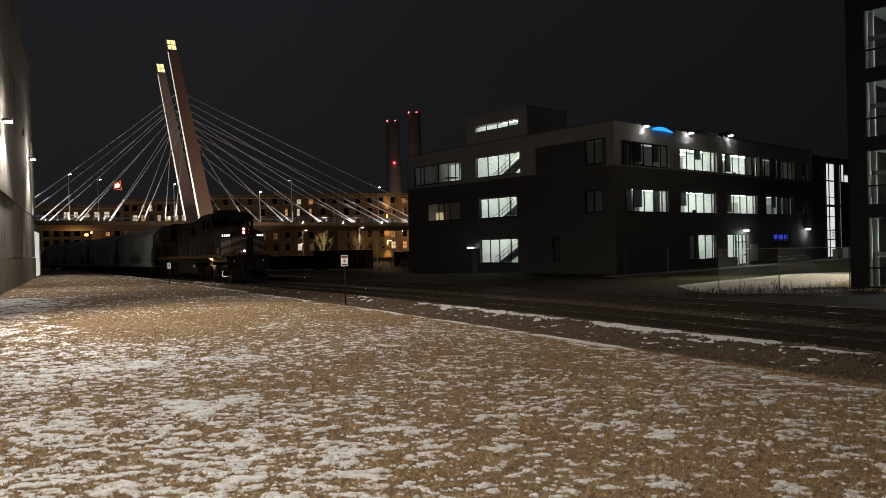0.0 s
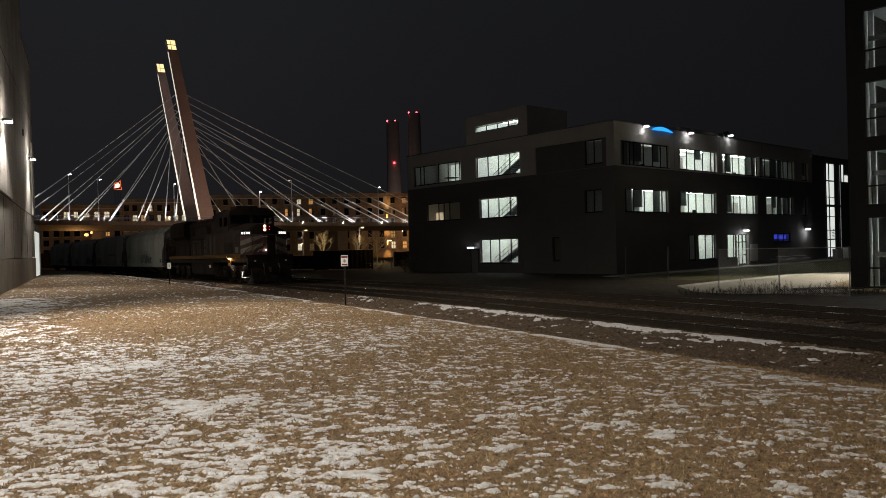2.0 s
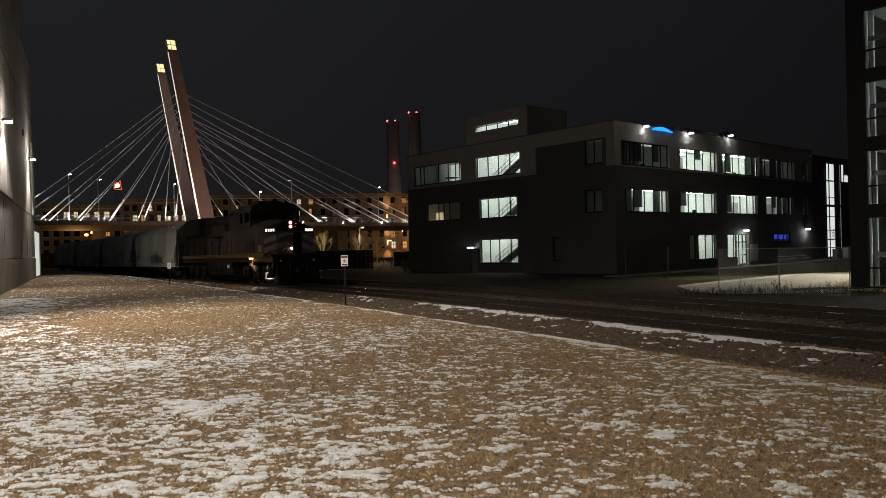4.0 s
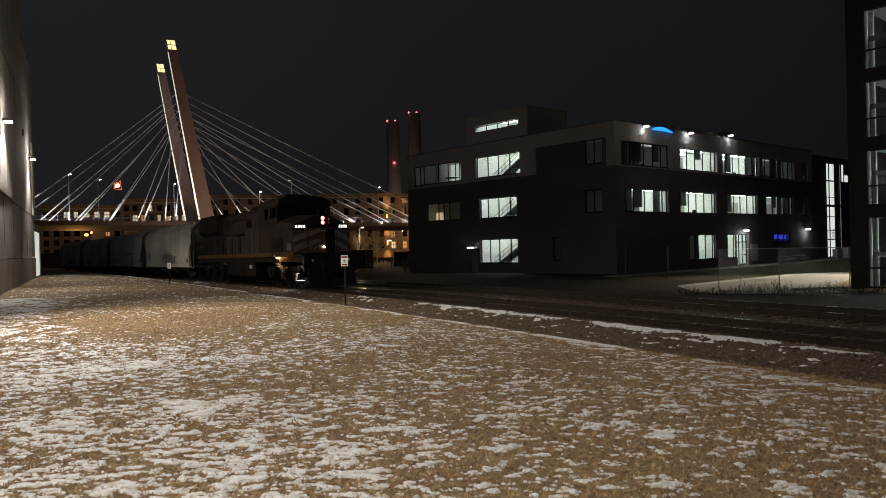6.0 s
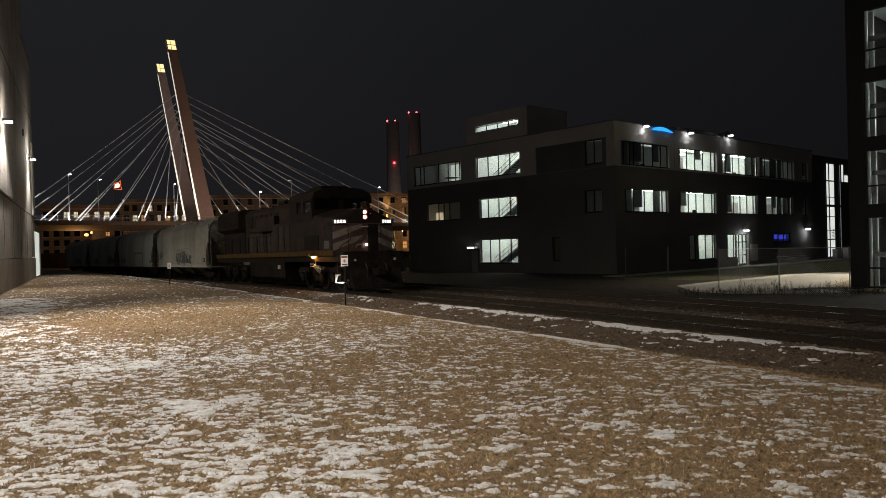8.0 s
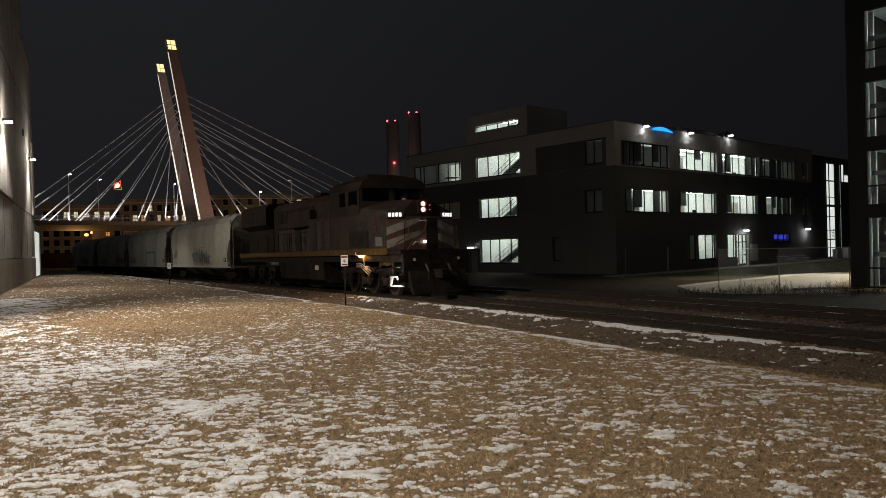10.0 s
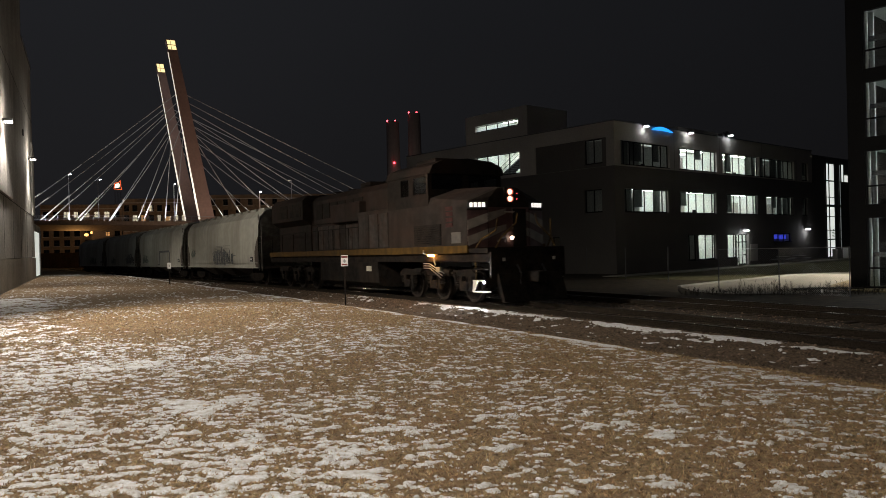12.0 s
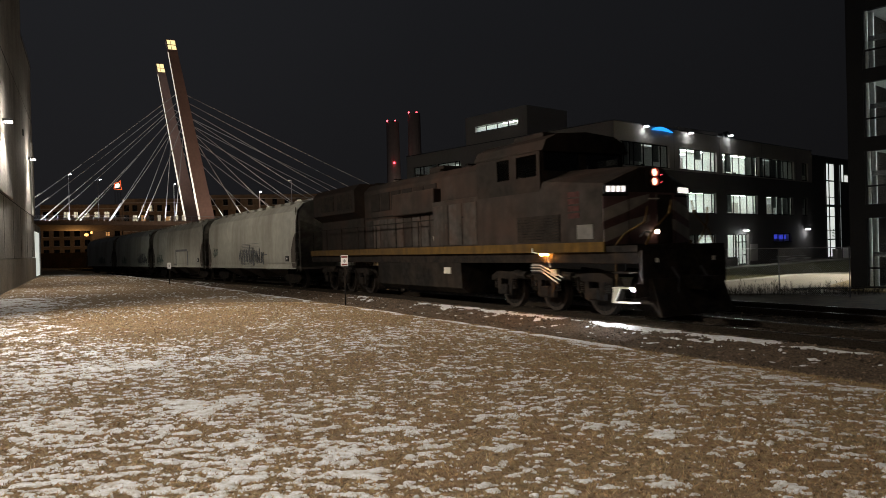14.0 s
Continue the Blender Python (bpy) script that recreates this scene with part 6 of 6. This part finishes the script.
    for y in (-1.4, 1.4):
        bm = bmesh.new()
        tube(bm, [(0.25, y, 0.75), (0.25, y, 1.72), (0.50, y * 0.95, 2.0), (0.85, y * 0.75, 2.25), (0.9, y * 0.72, 2.6)], 0.025, 6)
        part("grab_rail", bm, M_YELLOW, t, "yellow front handrail")
        bm = bmesh.new()
        tube(bm, [(0.95, y * 0.80, 1.1), (0.95, y * 0.80, 1.75), (0.98, y * 0.66, 2.05), (1.0, y * 0.30, 2.45), (1.0, y * 0.24, 2.75)], 0.022, 6)
        part("grab_rail", bm, M_YELLOW, t)
        boxpart("step", (0.25, 0.8, y - 0.12, y + 0.12, 1.08, 1.11), M_TRUCK, t)
        for z in (0.42, 0.76):
            part("step", bevelled(0.25, 0.85, y - 0.14, y + 0.14, z - 0.03, z, r=0.008, seg=1), M_CREAM, t, "pale steel step")
        bm = bmesh.new()
        prism(bm, [(0.22, 0.4), (0.30, 0.4), (0.50, 0.74), (0.28, 0.76)], "y", y - 0.13, y - 0.10)
        part("step_side", bm, M_CREAM, t)
    bm = bmesh.new()
    prism(bm, [(0.95, 0.95), (1.15, 0.95), (1.45, 0.12), (1.35, 0.10), (1.0, 0.5)], "y", -1.2, 1.2)
    part("plow", bm, M_TRUCK, t, "black snow plow")
    boxpart("pilot", (0.98, 1.08, -1.4, 1.4, 0.8, 1.6), M_TRUCK, t)
    part("coupler", bevelled(1.05, 1.75, -0.18, 0.18, 0.68, 1.0, r=0.05), M_TRUCK, t, "knuckle coupler")
    for y in (-0.95, 0.95):
        bm = bmesh.new()
        tube(bm, [(1.1, y * 0.5, 1.2), (1.3, y * 0.5, 0.95), (1.25, y * 0.5, 0.6)], 0.03, 6)
        part("air_hose", bm, M_BLACKP, t)
        boxpart("marker_plate", (1.09, 1.1, y - 0.05, y + 0.05, 1.32, 1.42), M_CREAM, t)
    # step lights under the nose corner and beside the front truck
    boxpart("step_light", (0.90, 1.02, -1.56, -1.46, 0.68, 0.73), G_DITCH, t, "white step light")
    boxpart("light_hood", (1.03, 1.06, -1.62, -1.2, 0.55, 0.85), M_TRUCK, t)
    boxpart("light_hood", (0.86, 1.03, -1.45, -1.43, 0.6, 0.85), M_TRUCK, t)
    part("truck_light", bevelled(-2.40, -2.14, -1.56, -1.47, 1.50, 1.55, r=0.01, seg=1), G_TRUCKL, t, "orange truck inspection light")
    boxpart("light_bracket", (-2.50, -2.02, -1.58, -1.40, 1.555, 1.575), M_CREAM, t)
    bm = bmesh.new()
    tube(bm, [(-2.72, -1.55, 1.70), (-2.70, -1.57, 1.60), (-2.45, -1.57, 1.565)], 0.018, 5)
    tube(bm, [(-2.12, -1.50, 1.50), (-2.10, -1.50, 1.34), (-2.06, -1.48, 1.2)], 0.018, 5)
    part("conduit", bm, M_CREAM, t, "pale bent conduit")
    for k, dz in enumerate((0.0, 0.075, 0.15)):
        bm = bmesh.new()
        tube(bm, [(-3.0, -1.40, 1.10 + dz), (-2.55, -1.42, 1.10 + dz), (-1.85 + 0.1 * k, -1.40, 0.78 + dz)], 0.016, 6)
        part("sand_pipe", bm, M_GALV, t)
    boxpart("sand_valve", (-2.15, -1.90, -1.42, -1.32, 0.98, 1.14), M_GALV, t)
    # tank and trucks
    bm = bmesh.new()
    prism(bm, [(-1.35, 0.5), (-1.1, 0.32), (1.1, 0.32), (1.35, 0.5), (1.4, 1.3), (-1.4, 1.3)], "x", -12.6, -6.6)
    part("fuel_tank", bm, M_TANK, t, "black fuel tank")
    boxpart("tank_gauge", (-7.6, -7.2, -1.42, -1.36, 0.95, 1.15), M_CREAM, t)
    for xc in (-2.7, -16.6):
        loco_truck(t, xc)
    return t


HOP_L = 18.6


def graffiti(t, x, z, w, h, material, seed):
    """Sprayed letters: slanting uprights, bowls and thin hatching, a few millimetres proud of the side sheet."""
    rng = random.Random(seed)
    bm = bmesh.new()
    n = int(w * 5)
    k = 0

    def bar(x0, z0, x1, z1, r):
        nonlocal k
        k += 1
        d = Vector((x1 - x0, z1 - z0))
        e = Vector((-d.y, d.x)).normalized() * r
        prism(bm, [(x0 - e.x, z0 - e.y), (x1 - e.x * 0.6, z1 - e.y * 0.6), (x1 + e.x * 0.6, z1 + e.y * 0.6), (x0 + e.x, z0 + e.y)], "y", -1.575 - 0.0003 * k, -1.56)
    for i in range(n):
        a = x - w / 2 + w * (i + rng.random()) / n
        lift = 0.75 + 0.25 * math.sin(3.0 * (a - x) / w + 1.4)
        lo, hi = z - h / 2 + rng.uniform(0, 0.3) * h, z - h / 2 + h * lift * rng.uniform(0.6, 1.0)
        bar(a, lo, a + rng.uniform(-0.25, 0.25), hi, rng.uniform(0.02, 0.075))
        if rng.random() < 0.6:
            c = rng.uniform(lo, hi)
            bar(a, c, a + rng.uniform(0.2, 0.6), c + rng.uniform(-0.2, 0.2), rng.uniform(0.02, 0.06))
    for i in range(int(h * 12)):
        c = z - h / 2 + h * (i + 0.5) / int(h * 12)
        a = x - w / 2 + rng.uniform(0, 0.25) * w
        bar(a, c, a + rng.uniform(0.3, 0.75) * w, c + rng.uniform(-0.03, 0.03), 0.012)
    tagged(part("graffiti", bm, material, t, "sprayed graffiti tag"), kind="stuff")


def hopper(label, graf, last=False):
    """Covered hopper: x forward, the front end at x = 0."""
    t = thing("hopper_car", Matrix.Identity(4), label=label, category="freight car", group="covered hopper cars")
    L = 17.75
    bm = bmesh.new()
    rings = []
    prof = ((-1.50, 1.0), (-1.545, 1.5), (-1.555, 2.5), (-1.52, 3.4), (-1.42, 3.85), (-1.1, 4.22), (-0.5, 4.4))
    full = list(prof) + [(-y, z) for y, z in prof[::-1]]
    for x in (-0.45, -L + 0.45):
        rings.append([bm.verts.new((x, y, z)) for y, z in full])
    n = len(full)
    for k in range(n - 1):
        bm.faces.new((rings[0][k], rings[0][k + 1], rings[1][k + 1], rings[1][k]))
    # slope sheets at the ends, under the overhanging roof
    for r, s in ((rings[0], -1), (rings[1], 1)):
        low = [bm.verts.new((v.co.x + s * 2.2 * max(0, (2.9 - v.co.z)) / 1.9 if v.co.z < 2.9 else v.co.x, v.co.y * 0.93, v.co.z)) for v in r]
        bm.faces.new(low if s < 0 else low[::-1]).material_index = 1
    part("body", bm, [M_HOPPER, M_HOPEND], t, "ribless curved side sheet", smooth=False)
    for y in (-1.56, 1.50):
        boxpart("side_sill", (-L + 0.5, -0.5, y, y + 0.06, 0.97, 1.12), M_HOPPER, t, "pale side sill")
        boxpart("sill_step", (-L + 0.5, -0.5, y - 0.02, y + 0.08, 1.26, 1.29), M_HOPPER, t)
    for y in (-1.45, 1.45):
        for x0, s in ((-0.15, -1), (-L + 0.15, 1)):
            bm = bmesh.new()
            for dx in (0.0, 0.45):
                tube(bm, [(x0 + s * dx, y, 0.85), (x0 + s * dx, y, 4.0 if dx else 3.6)], 0.03, 5)
            for k in range(8):
                tube(bm, [(x0, y, 1.1 + 0.33 * k), (x0 + s * 0.45, y, 1.1 + 0.33 * k)], 0.018, 5)
            part("ladder", bm, M_HOPEND, t, "grimy end ladder")
            # flat dark plate whose colour stands in for shade in the slanting bay
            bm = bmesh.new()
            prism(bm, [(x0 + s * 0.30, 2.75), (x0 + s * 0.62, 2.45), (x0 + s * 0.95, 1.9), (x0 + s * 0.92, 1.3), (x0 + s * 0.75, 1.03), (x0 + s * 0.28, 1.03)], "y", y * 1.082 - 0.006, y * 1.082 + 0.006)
            part("end_shadow_plate", bm, M_HOPDARK, t, "dark plate painted as the shade in the end bay")
    boxpart("end_platform", (-0.65, -0.05, -1.45, 1.45, 0.95, 1.05), M_HOPDARK, t)
    boxpart("end_platform", (-L + 0.05, -L + 0.65, -1.45, 1.45, 0.95, 1.05), M_HOPDARK, t)
    boxpart("roof_walk", (-L + 0.3, -0.3, -0.35, 0.35, 4.44, 4.5), M_GALV, t, "roof running board")
    for k in range(10):
        part("hatch", bevelled(-1.6 - 1.55 * k - 0.5, -1.6 - 1.55 * k + 0.5, -0.95, -0.42, 4.22, 4.42, r=0.04, seg=1), M_HOPPER, t, "round-edged roof hatch")
    for xc in (-4.6, -8.9, -13.2):
        bm = bmesh.new()
        top = [bm.verts.new((xc + a * 1.9, b * 1.3, 1.02)) for a, b in ((-1, -1), (1, -1), (1, 1), (-1, 1))]
        bot = [bm.verts.new((xc + a * 0.5, b * 0.5, 0.42)) for a, b in ((-1, -1), (1, -1), (1, 1), (-1, 1))]
        for k in range(4):
            bm.faces.new((top[k], top[(k + 1) % 4], bot[(k + 1) % 4], bot[k]))
        bm.faces.new(bot)
        bm.faces.new(top)
        part("discharge_chute", bm, M_HOPDARK, t)
    boxpart("centre_sill", (-L, 0.0, -0.25, 0.25, 0.72, 1.0), M_TRUCK, t)
    for x0 in (0.0, -L - 0.42):
        boxpart("coupler", (x0, x0 + 0.42, -0.13, 0.13, 0.75, 0.98), M_TRUCK, t)
    boxpart("car_plate", (-1.9, -1.5, -1.585, -1.55, 1.35, 1.62), M_BLACKP, t, "black data plate")
    boxpart("print_bar", (-1.8, -1.6, -1.59, -1.585, 1.45, 1.53), M_WHITE, t)
    for xc in (-2.3, -L + 2.3):
        for dx in (-0.88, 0.88):
            wheel_set(t, xc + dx, 0.46)
        for y in (-1.0, 1.0):
            side_frame(t, xc - 1.2, xc + 1.2, 0.5, y)
    for x, z, w, h, m, seed in graf:
        graffiti(t, x, z, w, h, m, seed)
    if last:
        bm = bmesh.new()
        bmesh.ops.create_icosphere(bm, subdivisions=2, radius=0.13, matrix=Matrix.Translation((-L - 0.35, -0.5, 2.3)))
        part("tail_lamp", bm, G_NOSEL, t, "lit tail lamp")
        boxpart("lamp_bracket", (-L - 0.3, -L + 0.8, -0.55, -0.45, 2.2, 2.3), M_TRUCK, t)
    return t


LOCO = locomotive()
CARS = [hopper("weathered cream-grey covered hopper car with a blue-grey graffiti tag", [(-7.7, 1.72, 4.6, 1.35, M_GRAF1, 1), (-15.6, 1.95, 1.2, 0.7, M_GRAF2, 2)]),
        hopper("grimy grey covered hopper car with sprayed outline", [(-14.6, 1.6, 2.4, 0.9, M_GRAF2, 5)]),
        hopper("grimy grey covered hopper car with dark graffiti", [(-3.5, 1.7, 4.2, 1.1, M_GRAF1, 6), (-12.5, 1.6, 2.6, 0.9, M_GRAF2, 8)]),
        hopper("dim grey covered hopper car at the train's end", [(-7.0, 1.7, 4.0, 0.9, M_GRAF2, 7)], True)]
bm = bmesh.new()
for q in ((-8.6, -8.4, 1.1, 2.35), (-4.9, -4.7, 1.1, 2.2), (-8.4, -4.9, 2.18, 2.34), (-9.1, -8.6, 1.1, 1.22)):
    box(bm, q[0], q[1], -1.572, -1.56, q[2], q[3])
part("sprayed_outline", bm, M_GRAF1, CARS[1], "dark sprayed doorway outline")

def nose_place(t):
    """Metres along the track from the nose to the camera's foot: the train comes on, gathering speed."""
    return 48.642 - 2.157 * t - 0.014794 * t ** 2 - 0.00094745 * t ** 3


def rail_pose(u_front, length):
    """The pose of a car whose front end is at u_front: it rides the chord between its trucks."""
    a, _ = track_point(u_front + 2.5)
    b, _ = track_point(u_front + length - 2.5)
    d = (a - b).normalized()
    return Matrix.Translation(a + d * 2.5) @ d.to_track_quat("X", "Z").to_matrix().to_4x4()


def motions():
    times = [0.5 * k for k in range(29)]
    walk(LOCO, [(t, rail_pose(nose_place(t), 19.5)) for t in times])
    for i, car in enumerate(CARS):
        walk(car, [(t, rail_pose(nose_place(t) + 21.1 + i * HOP_L, 17.75)) for t in times])
    ticks = [0.2 * k for k in range(71)]
    for w, r in WHEELS:
        at = Matrix.Translation(w.location)
        walk(w, [(t, at @ Matrix.Rotation((nose_place(0) - nose_place(t)) / r, 4, "Y")) for t in ticks])


motions()
